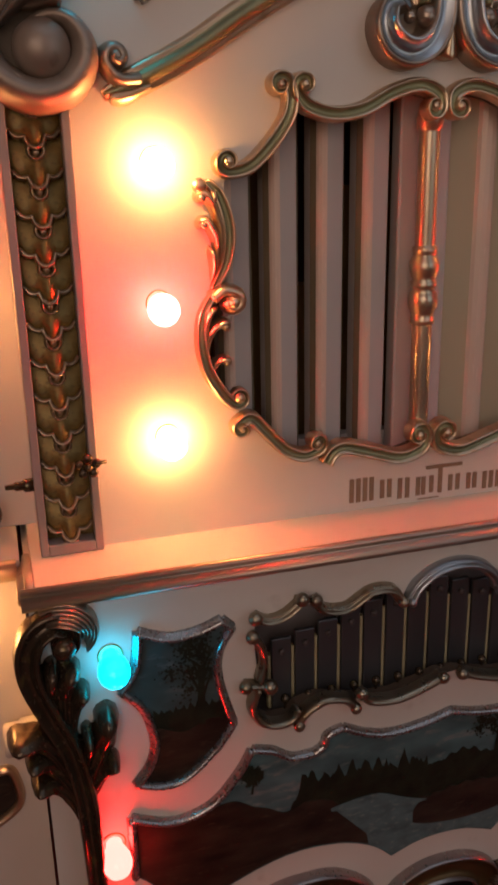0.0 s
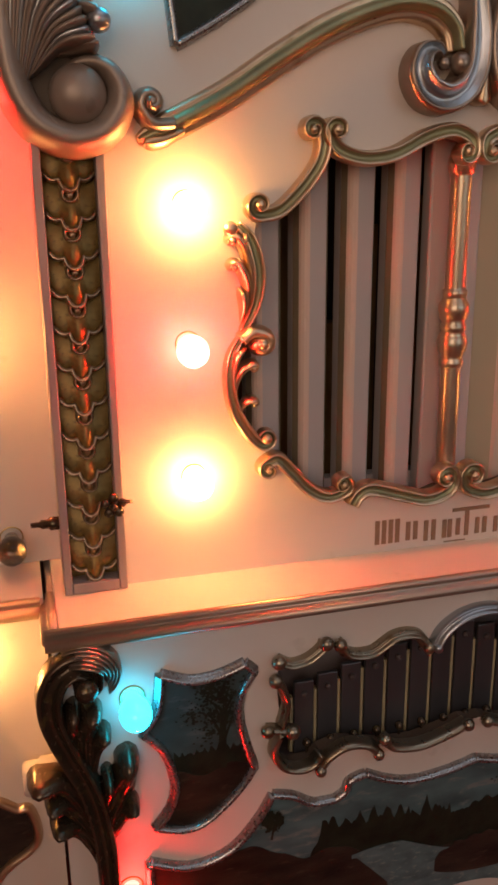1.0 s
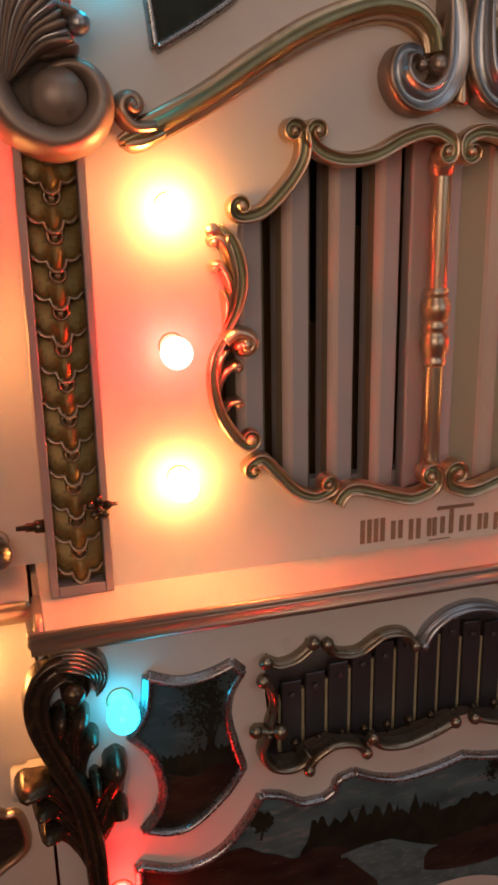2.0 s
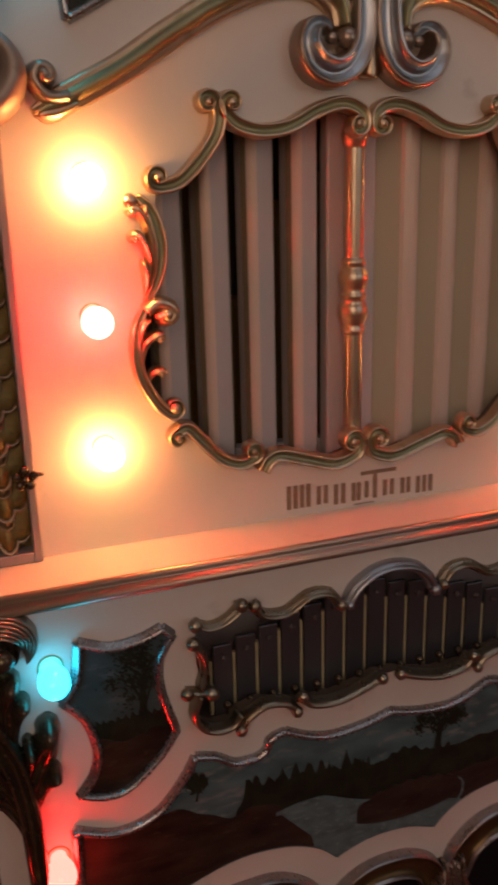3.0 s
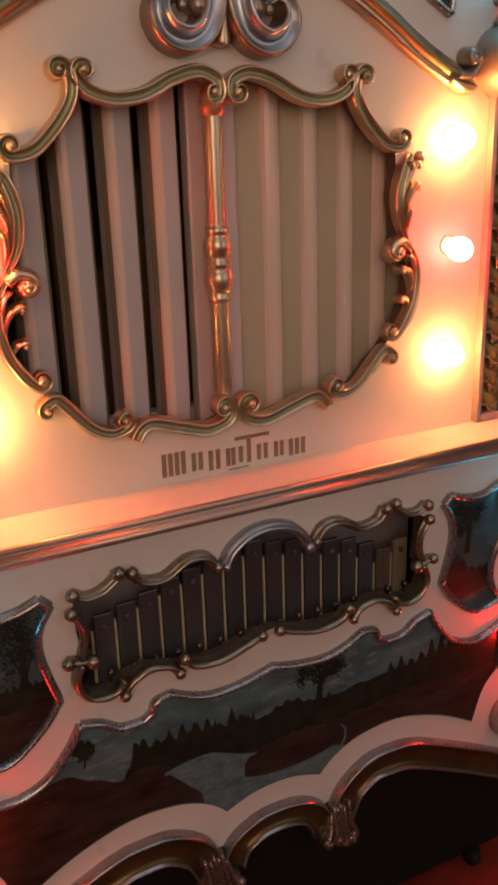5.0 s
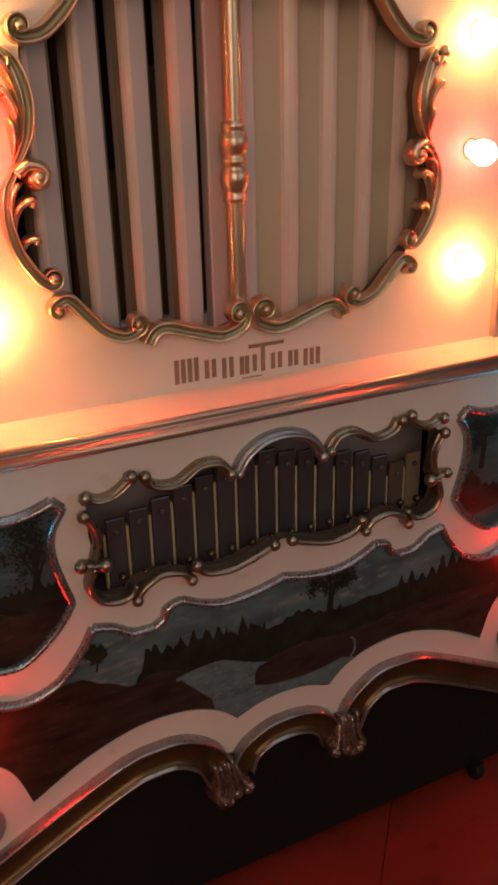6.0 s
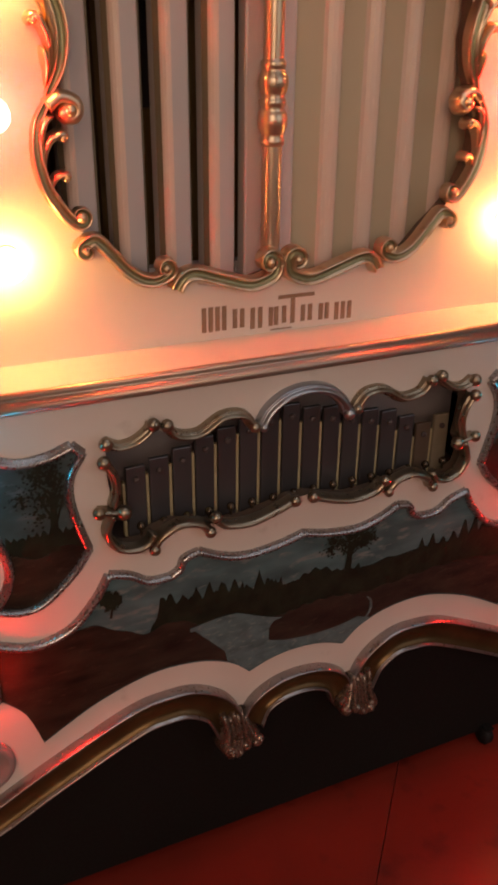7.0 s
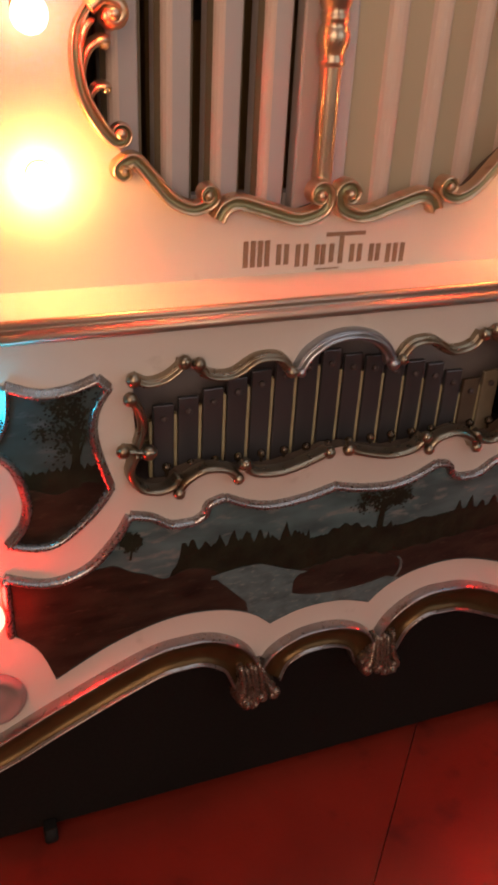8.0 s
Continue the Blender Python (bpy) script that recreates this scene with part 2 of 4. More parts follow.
def sweep(bm, path, w, h, y, profile=ROUND, closed=False, mat_mid=None, lift=0.0, band=0.5):
    """A carved bead along a path in the facade's plane. w, h: half width and height, numbers or functions of 0..1 along it."""
    n, rings = len(path), []
    for i, p in enumerate(path):
        a, b = (path[(i - 1) % n], path[(i + 1) % n]) if closed else (path[max(i - 1, 0)], path[min(i + 1, n - 1)])
        t = (b - a).normalized() if (b - a).length > 1e-9 else Vector((1, 0))
        nr = Vector((-t.y, t.x))
        s = i / max(1, n - 1)
        ww, hh = (w(s) if callable(w) else w), (h(s) if callable(h) else h)
        yy = y(s) if callable(y) else y
        rings.append([bm.verts.new((p.x + nr.x * u * ww, yy - lift - hh * v, p.y + nr.y * u * ww)) for u, v in profile])
    m = len(profile)
    for i in range(n if closed else n - 1):
        a, b = rings[i], rings[(i + 1) % n]
        for k in range(m - 1):
            fc = bm.faces.new((a[k], a[k + 1], b[k + 1], b[k]))
            if mat_mid is not None and abs(profile[k][0] + profile[k + 1][0]) / 2 < band:
                fc.material_index = mat_mid
    if not closed:
        for r in (rings[0], rings[-1]):
            bm.faces.new(r)
    return bm


def acanthus(bm, pts, w, y, lift, roll=0.010, lobes=3, n=5):
    """A carved leaf along a path: veined, with scalloped edges and a tip that rolls forward."""
    path = spline(pts, n)
    m, nu, rows = len(path), 13, []
    for i, p in enumerate(path):
        a, b = path[max(i - 1, 0)], path[min(i + 1, m - 1)]
        t = (b - a).normalized()
        nr, q = Vector((-t.y, t.x)), i / (m - 1)
        ww = w * (0.16 + 0.84 * math.sin(min(1, q * 1.06) ** 0.9 * math.pi * 0.5)) * math.sqrt(max(0.02, 1 - max(0, (q - 0.70) / 0.30) ** 2)) * (1 - 0.22 * abs(math.sin(lobes * math.pi * q)) * (q < 0.86))
        row = []
        for k in range(nu):
            u = -1 + 2 * k / (nu - 1)
            rise = (lift * (0.45 + 0.55 * q) + roll * math.sin(max(0, (q - 0.62) / 0.38) * math.pi * 0.80)) * (1 - 0.75 * abs(u) ** 2.6) * (1 - 0.55 * max(0, (q - 0.86) / 0.14) ** 2)
            rise += 0.0030 * math.cos(u * math.pi * 3) * math.sin(q * math.pi) - 0.0016 * math.exp(-(u / 0.10) ** 2)
            row.append(bm.verts.new((p.x + nr.x * u * ww, y - max(0.0, rise), p.y + nr.y * u * ww)))
        rows.append(row)
    for a, b in zip(rows, rows[1:]):
        for k in range(nu - 1):
            bm.faces.new((a[k], a[k + 1], b[k + 1], b[k]))
    tail = [bm.verts.new((v.co.x, y, v.co.z)) for v in rows[-1]]
    for k in range(nu - 1):
        bm.faces.new((rows[-1][k], rows[-1][k + 1], tail[k + 1], tail[k]))
    for side in (0, -1):
        foot = [bm.verts.new((r[side].co.x, y, r[side].co.z)) for r in rows]
        for i in range(m - 1):
            bm.faces.new((rows[i][side], rows[i + 1][side], foot[i + 1], foot[i]))


def taper(lo, hi, at=0.5):
    """Thin at both ends, full at a place between."""
    def g(s):
        k = s / at if s < at else (1 - s) / (1 - at)
        return lo + (hi - lo) * math.sin(max(0, min(1, k)) * math.pi / 2)
    return g


def ends(full, tip, run=0.3, head=False):
    """Full width, tapering to tip over the last stretch (and the first, with head)."""
    def g(s):
        k = min(1, (1 - s) / run)
        if head:
            k = min(k, s / run)
        return tip + (full - tip) * k
    return g


def loops_fill(bm, loops, y):
    """A flat face with holes; loops of 2D points, the first one outside."""
    es, rings = [], []
    for lp in loops:
        vs = [bm.verts.new((p.x, y, p.y)) for p in lp]
        rings.append(vs)
        es += [bm.edges.new((vs[k], vs[(k + 1) % len(vs)])) for k in range(len(vs))]
    bmesh.ops.triangle_fill(bm, edges=es, use_beauty=True, use_dissolve=False)
    return rings


def board(loops, y_front, y_back):
    """A plate with thickness, with openings that go through it."""
    bm = bmesh.new()
    fr = loops_fill(bm, loops, y_front)
    bk = loops_fill(bm, loops, y_back)
    for i, (a, b) in enumerate(zip(fr, bk)):
        for k in range(len(a)):
            bm.faces.new((a[k], a[(k + 1) % len(a)], b[(k + 1) % len(b)], b[k])).material_index = min(i, 1)
    return bm


def plate(loop, y_front, y_back):
    bm = bmesh.new()
    a = [bm.verts.new((p.x, y_front, p.y)) for p in loop]
    b = [bm.verts.new((p.x, y_back, p.y)) for p in loop]
    bm.faces.new(a)
    bm.faces.new(b)
    for k in range(len(a)):
        bm.faces.new((a[k], a[(k + 1) % len(a)], b[(k + 1) % len(b)], b[k]))
    return bm


def rect(x0, x1, z0, z1):
    return [Vector((x0, z0)), Vector((x1, z0)), Vector((x1, z1)), Vector((x0, z1))]

UP, LOW, WUP, WLOW = 0.0, -0.095, 0.10, 0.005      # planes of the centre's upper and lower boards, and of the wings'

# ---------------------------------------------------------------- room
RX, RY0, RY1, RZ = 3.2, -2.6, 1.6, 2.9
# the red floor, with one open joint that runs askew
J0, J1 = Vector((-1.26, -2.6)), Vector((1.71, 1.6))
for k, outline in enumerate(([(-RX, RY0), (J0.x - 0.74, RY0), (J1.x - 0.0009, RY1), (-RX, RY1)], [(J0.x - 0.7382, RY0), (RX, RY0), (RX, RY1), (J1.x + 0.0009, RY1)])):
    bm = bmesh.new()
    top = [bm.verts.new((x, y, 0)) for x, y in outline]
    low = [bm.verts.new((x, y, -0.03)) for x, y in outline]
    bm.faces.new(top)
    bm.faces.new(low)
    for i in range(4):
        bm.faces.new((top[i], top[(i + 1) % 4], low[(i + 1) % 4], low[i]))
    tagged(part("floor", bm, FLOOR, smooth=False), "red painted floor with an open joint", "floor", kind="structure")
tagged(part("floor_bed", boxed(-RX, RX, RY0, RY1, -0.08, -0.031), BLACK, smooth=False), "dark bed below the floor joint", "floor", kind="structure")
bm = board([rect(-RX - 0.1, RX + 0.1, RY0 - 0.1, RY1 + 0.1), rect(-0.65, 1.25, -1.55, -0.45)], 0.0, 0.1)
bmesh.ops.transform(bm, matrix=Matrix(((1, 0, 0, 0), (0, 0, 1, 0), (0, 1, 0, RZ), (0, 0, 0, 1))), verts=bm.verts)
tagged(part("ceiling", bm, [CEIL, CEIL], smooth=False), "plain pale ceiling with an opening for an added light", "ceiling", kind="structure")
tagged(part("wall_north", boxed(-RX - 0.1, RX + 0.1, RY1, RY1 + 0.1, -0.08, RZ), WALL, smooth=False), "plain painted wall behind the organ", "wall", kind="structure")
tagged(part("wall_west", boxed(-RX - 0.1, -RX, RY0, RY1, -0.08, RZ), WALL, smooth=False), "plain painted side wall", "wall", kind="structure")
tagged(part("wall_east", boxed(RX, RX + 0.1, RY0, RY1, -0.08, RZ), WALL, smooth=False), "plain painted side wall", "wall", kind="structure")
bm = board([rect(-RX - 0.1, RX + 0.1, -0.08, RZ), rect(0.5, 2.9, 1.1, 2.7), rect(-2.3, -0.5, 1.1, 2.7)], RY0, RY0 - 0.1)
tagged(part("wall_south", bm, [WALL, WALL], smooth=False), "plain painted wall with two wide openings", "wall", kind="structure")

# ---------------------------------------------------------------- the organ's case
organ = empty("band_organ", "cream band organ front with silver and gold carving", "band organ")

# half outlines, from the middle to the west, in millimetres
GRILLE_HALF = mm((0, 1354), (-34, 1364), (-68, 1357), (-105, 1340), (-142, 1335), (-172, 1343), (-189, 1350), (-194, 1333), (-216, 1306), (-242, 1284), (-268, 1273),
                 (-270, 1243), (-266, 1212), (-274, 1176), (-283, 1145), (-299, 1106), (-296, 1066), (-276, 1020), (-252, 994), (-229, 975), (-203, 947), (-177, 939),
                 (-150, 937), (-124, 942), (-84, 931), (-44, 922), (-14, 931), (0, 948))
GRILLE = GRILLE_HALF[:] + flip(GRILLE_HALF[1:-1])[::-1]
BELLS_HALF = mm((0, 800), (-30, 799), (-58, 785), (-74, 766), (-94, 779), (-124, 783), (-155, 768), (-186, 771), (-204, 786), (-222, 780), (-240, 771), (-266, 770),
                (-268, 742), (-266, 716), (-262, 694), (-275, 672), (-270, 648), (-250, 635), (-224, 635), (-212, 647), (-184, 654), (-150, 645), (-121, 638), (-80, 636), (-36, 646), (-14, 653), (0, 652))
BELLS_HALF = [Vector((p.x, p.y - (0.004 if p.y > 0.70 else 0.012))) for p in BELLS_HALF]
BELLS = [p + Vector((-0.006, 0)) for p in BELLS_HALF[:] + flip(BELLS_HALF[1:-1])[::-1]]
RAIL_W = mm((-530, 215), (-464, 240), (-384, 281), (-264, 336), (-210, 345), (-170, 340), (-132, 312), (-112, 268))
RAIL_C = mm((-80, 262), (-66, 296), (-35, 315), (0, 320), (35, 315), (66, 296), (80, 262))

part("upper_panel", board([rect(-0.437, 0.437, 0.848, 1.78), GRILLE], UP, UP + 0.022), [CREAM, LINING], organ, "cream painted upper board", smooth=False)
edge = spline(RAIL_W[:-1], 4) + [Vector((-0.096, 0.30))] + spline(RAIL_C[1:-1], 4) + [Vector((0.096, 0.30))] + flip(spline(RAIL_W[:-1], 4))[::-1]
part("lower_panel", board([edge + [Vector((0.530, 0.834)), Vector((-0.530, 0.834))], BELLS], LOW, LOW + 0.02), [CREAM, LINING], organ, "cream lower board with a scalloped bottom edge", smooth=False)

# ledge between the two, with its nosing and returns
bm = boxed(-0.522, 0.522, -0.092, 0.30, 0.836, 0.849, bevel=0.002)
ledge = part("ledge", bm, CREAM, organ, "cream ledge between the boards", smooth=False)
NOSE = ((0.000, 0.0125), (-0.003, 0.0140), (-0.007, 0.0138), (-0.0095, 0.0115), (-0.0100, 0.0085), (-0.0085, 0.0062), (-0.0100, 0.0045), (-0.0140, 0.0030), (-0.0175, 0.0000), (-0.0185, -0.0035), (-0.0170, -0.0068), (-0.0135, -0.0085), (-0.0100, -0.0092), (-0.0090, -0.0115), (-0.0060, -0.0128), (0.000, -0.0130))


def nosing(bm, x0, x1, y, z):
    rings = [[bm.verts.new((x, y + a, z + b)) for a, b in NOSE] for x in (x0, x1)]
    for k in range(len(NOSE) - 1):
        bm.faces.new((rings[0][k], rings[0][k + 1], rings[1][k + 1], rings[1][k]))
    for r in rings:
        bm.faces.new(r)
    return bm


def nosing_side(bm, x, y0, y1, z, s):
    rings = [[bm.verts.new((x - s * a, y, z + b)) for a, b in NOSE] for y in (y0, y1)]
    for k in range(len(NOSE) - 1):
        bm.faces.new((rings[0][k], rings[0][k + 1], rings[1][k + 1], rings[1][k]))
    for r in rings:
        bm.faces.new(r)
    return bm


part("nosing", nosing(bmesh.new(), -0.537, 0.537, -0.092, 0.8385), NOSING, ledge, "worn silver nosing")
for s in (-1, 1):
    part("nosing", nosing_side(bmesh.new(), s * 0.522, -0.092, 0.0, 0.8385, s), NOSING, ledge)
    # wings, set back
    wing = part("wing", boxed(min(s * 0.44, s * 1.1), max(s * 0.44, s * 1.1), WUP, WUP + 0.02, 0.8495, 1.78), CREAM, organ, "cream wing board, set back", smooth=False)
    part("lower_board", boxed(min(s * 0.534, s * 1.1), max(s * 0.534, s * 1.1), WLOW, WLOW + 0.02, 0.22, 0.835), CREAM, wing, smooth=False)
    part("ledge", boxed(min(s * 0.534, s * 1.1), max(s * 0.534, s * 1.1), -0.008, 0.12, 0.836, 0.849), CREAM, wing, smooth=False)
    part("nosing", nosing(bmesh.new(), min(s * 0.538, s * 1.1), max(s * 0.538, s * 1.1), -0.008, 0.8385), NOSING, wing)
    part("cheek", boxed(min(s * 0.437, s * 0.455), max(s * 0.437, s * 0.455), 0.0235, 0.30, 0.849, 1.78), CREAM, wing, smooth=False)
    part("cheek", boxed(min(s * 0.516, s * 0.529), max(s * 0.516, s * 0.529), LOW + 0.021, 0.30, 0.235, 0.834), CREAM, wing, smooth=False)
# the body behind the boards: dark inside, black base below
part("back_board", boxed(-1.1, 1.1, 0.42, 0.44, 0.10, 1.78), BOX, organ, smooth=False)
part("top_board", boxed(-1.1, 1.1, 0.0, 0.44, 1.781, 1.80), CREAM, organ, smooth=False)
# base front brought forward so its black stands in for the shaded floor
part("base", boxed(-0.50, 0.50, -0.072, 0.415, 0.022, 0.598, bevel=0.004), BLACK, organ, "black base below the scalloped edge, also standing in for floor shade", smooth=False)
for x, y in ((-0.413, -0.078), (0.425, -0.078)):
    bm = bmesh.new()
    turned(bm, (x - 0.010, y, 0.0185), ((0, 0.015), (0.004, 0.018), (0.016, 0.018), (0.020, 0.015)), "X")
    wheel = part("caster", bm, RUBBER, organ, "black caster wheel on the floor")
    part("fork", boxed(x - 0.009, x + 0.009, y - 0.014, y + 0.003, 0.0375, 0.041, bevel=0.001), BLACK, wheel, smooth=False)
# pipes inside, seen through the shutters
for x, z1 in ((-0.215, 1.20), (-0.155, 1.30), (-0.095, 1.12), (-0.04, 1.26), (0.03, 1.30), (0.10, 1.22), (0.17, 1.30), (0.24, 1.18)):
    part("pipe", boxed(x - 0.02, x + 0.02, 0.22, 0.26, 0.87, z1, bevel=0.002), WOOD, organ, "varnished wooden organ pipe" if x < -0.2 else "", smooth=False)

# ---------------------------------------------------------------- swell shutters in the upper board
shutters = empty("swell_shutters", "cream upright shutters ajar behind the carved frame", "shutters")


def slat(x, prof, side):
    """One upright slat from its cross-section; side: which paint, lit or shaded in tone, each face has."""
    bm = bmesh.new()
    rings = [[bm.verts.new((x + a, b, z)) for a, b in prof] for z in (0.90, 1.40)]
    for k in range(len(prof)):
        fc = bm.faces.new((rings[0][k], rings[0][(k + 1) % len(prof)], rings[1][(k + 1) % len(prof)], rings[1][k]))
        fc.material_index = side.get(k, 0)
    for r in rings:
        bm.faces.new(r)
    return bm


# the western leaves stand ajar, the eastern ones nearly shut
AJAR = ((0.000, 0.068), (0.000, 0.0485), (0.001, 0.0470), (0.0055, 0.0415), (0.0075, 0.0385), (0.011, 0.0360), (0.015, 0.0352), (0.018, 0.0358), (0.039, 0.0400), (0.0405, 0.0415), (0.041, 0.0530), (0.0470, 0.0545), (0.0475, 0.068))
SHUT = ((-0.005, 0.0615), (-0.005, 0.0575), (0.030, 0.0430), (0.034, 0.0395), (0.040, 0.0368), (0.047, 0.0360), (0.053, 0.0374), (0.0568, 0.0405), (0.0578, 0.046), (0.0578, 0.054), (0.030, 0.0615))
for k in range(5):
    part("slat", slat(-0.0865 - 0.0608 * k, AJAR, {1: 1, 2: 1, 3: 2, 4: 2, 5: 2, 6: 2, 9: 1, 10: 1, 11: 1}), [SHUTTER, SHUTTER_SHADE, SHUTTER_LIT], shutters, smooth=False)
    part("slat", slat(0.0475 + 0.0605 * k, SHUT, {2: 2, 3: 2, 4: 2, 5: 2, 6: 2, 7: 2, 8: 1}), [SHUTTER_TAN, SHUTTER_SHADE, SHUTTER_LIT], shutters, smooth=False)
part("stile", boxed(-0.033, 0.037, 0.037, 0.062, 0.90, 1.40, bevel=0.003), SHUTTER, shutters, smooth=False)
part("rail", boxed(-0.34, 0.34, 0.064, 0.085, 1.365, 1.42), SHUTTER, shutters, smooth=False)
part("rail", boxed(-0.34, 0.34, 0.064, 0.085, 0.88, 0.935), SHUTTER, shutters, smooth=False)

# turned spindle before the stile
bm = bmesh.new()
R0 = 0.0126
turned(bm, (-0.0075, 0.012, 0), ((0.935, R0), (1.088, R0), (1.0885, R0), (1.090, 0.0155), (1.096, 0.0155), (1.098, 0.0142), (1.103, 0.014), (1.111, 0.0185), (1.120, 0.0192), (1.128, 0.0175), (1.133, 0.0135),
                           (1.136, 0.0165), (1.142, 0.0165), (1.145, 0.0135), (1.151, 0.0170), (1.160, 0.0192), (1.168, 0.0185), (1.174, 0.0145), (1.177, 0.0142), (1.179, 0.0155), (1.185, 0.0155),
                           (1.187, R0), (1.322, R0), (1.324, 0.015), (1.336, 0.017), (1.350, 0.013)), seg=24)
part("spindle", bm, POLISHED, organ, "turned gilt spindle")

# ---------------------------------------------------------------- carved frame round the shutters
grille_frame = empty("carved_frame", "carved gilt scroll frame round the shutters", "carved frame")
YF = UP


def scroll_piece(name, pts, w, h, start=None, end=None, parent=None, profile=COVE, mats=None, y=YF, mid=1, eye=0.55, n=7):
    """A carved S or C scroll; start and end: (radius, side) of its curls."""
    bm = bmesh.new()
    path = spline(pts, n)
    eyes = []
    if end:
        path, c = curl(path, *end)
        eyes.append((c, end[0]))
    if start:
        path, c = curl(path[::-1], *start)
        path = path[::-1]
        eyes.append((c, start[0]))
    run = 0.28
    def ww(s):
        k = 1.0
        if end:
            k = min(k, 0.42 + 0.58 * min(1, (1 - s) / run))
        if start:
            k = min(k, 0.42 + 0.58 * min(1, s / run))
        return w * k
    def hh(s):
        k = 1.0
        if end:
            k = max(k, 1 + 0.35 * max(0, 1 - (1 - s) / run))
        if start:
            k = max(k, 1 + 0.35 * max(0, 1 - s / run))
        return h * k
    sweep(bm, path, ww, hh, y, profile, mat_mid=mid)
    for c, r in eyes:
        ball(bm, c.x, y - h * 0.9, c.y, r * eye, 0.9)
    return part(name, bm, mats or [GILT, GILT_GREEN], parent)


def strand(bm, pts, w, h, y, end=None):
    """One flowing acanthus strand, fat before its curled tip."""
    path = spline(pts, 7)
    tip = None
    if end:
        path, tip = curl(path, end[0], end[1], 0.75, 9, 0.6)
    sweep(bm, path, taper(w * 0.15, w, 0.66), taper(h * 0.12, h, 0.72), y, ROUND)
    if tip:
        ball(bm, tip.x, y - h * 0.75, tip.y, w * 0.75, 0.9, 8)


def side_leaves(s, parent):
    f = (lambda q: flip(q)) if s > 0 else (lambda q: q)
    g = -s
    bm = bmesh.new()
    path = spline(f(mm((-291, 1270), (-277, 1252), (-268, 1216), (-272, 1180), (-287, 1150))), 8)
    sweep(bm, path, taper(0.004, 0.0085, 0.45), taper(0.010, 0.020, 0.4), YF, COVE, mat_mid=1)
    strand(bm, f(mm((-286, 1152), (-277, 1182), (-276, 1215), (-284, 1242), (-294, 1256))), 0.0062, 0.021, YF, (0.0060, g))
    strand(bm, f(mm((-286, 1156), (-281, 1184), (-283, 1208), (-292, 1226))), 0.0058, 0.022, YF, (0.0060, g))
    strand(bm, f(mm((-288, 1158), (-286, 1180), (-290, 1200))), 0.0045, 0.019, YF)
    strand(bm, f(mm((-280, 1246), (-284, 1258), (-286, 1240))), 0.0050, 0.022, YF)
    q = f(mm((-301, 1265)))[0]
    ball(bm, q.x, YF - 0.012, q.y, 0.0085)
    part("side_leaf", bm, [GILT, GILT_GREEN], parent)
    bm = bmesh.new()
    path = spline(f(mm((-287, 1146), (-301, 1122), (-304, 1090), (-297, 1056), (-281, 1028), (-268, 1014))), 7)
    path, c = curl(path, 0.010, g)
    sweep(bm, path, taper(0.004, 0.0078, 0.5), taper(0.012, 0.020, 0.6), YF, COVE, mat_mid=1)
    ball(bm, c.x, YF - 0.016, c.y, 0.0065)
    top = spline(f(mm((-289, 1140), (-276, 1149), (-263, 1147))), 6)
    top, c = curl(top, 0.0115, -g)
    sweep(bm, top, ends(0.0085, 0.0045), 0.021, YF, ROUND)
    ball(bm, c.x, YF - 0.019, c.y, 0.007)
    strand(bm, f(mm((-296, 1050), (-297, 1082), (-290, 1104), (-278, 1112))), 0.0060, 0.021, YF, (0.0050, -g))
    strand(bm, f(mm((-290, 1038), (-291, 1054), (-285, 1066), (-276, 1069))), 0.0052, 0.020, YF, (0.0042, -g))
    strand(bm, f(mm((-298, 1070), (-299, 1100), (-293, 1124), (-281, 1130))), 0.0050, 0.019, YF)
    part("side_leaf", bm, [GILT, GILT_GREEN], parent)


for s in (-1, 1):
    f = (lambda q: flip(q)) if s > 0 else (lambda q: q)
    g = -s
    scroll_piece("top_scroll", f(mm((-7, 1349), (-12, 1362), (-35, 1370), (-68, 1362), (-105, 1344), (-142, 1339), (-172, 1347), (-186, 1362))), 0.0092, 0.020, (0.0100, -g), (0.0105, -g), grille_frame)
    scroll_piece("corner_scroll", f(mm((-197, 1372), (-192, 1356), (-197, 1334), (-217, 1307), (-243, 1284), (-266, 1279))), 0.0090, 0.020, (0.0095, g), (0.0110, -g), grille_frame)
    side_leaves(s, grille_frame)
    scroll_piece("lower_scroll", f(mm((-262, 988), (-246, 994), (-228, 976), (-203, 949), (-178, 938), (-158, 944))), 0.0085, 0.020, (0.0070, g), (0.0100, g), grille_frame)
    scroll_piece("bottom_scroll", f(mm((-148, 924), (-140, 937), (-122, 943), (-84, 932), (-44, 921), (-14, 930), (-8, 946))), 0.0098, 0.021, None, (0.0120, g), grille_frame)

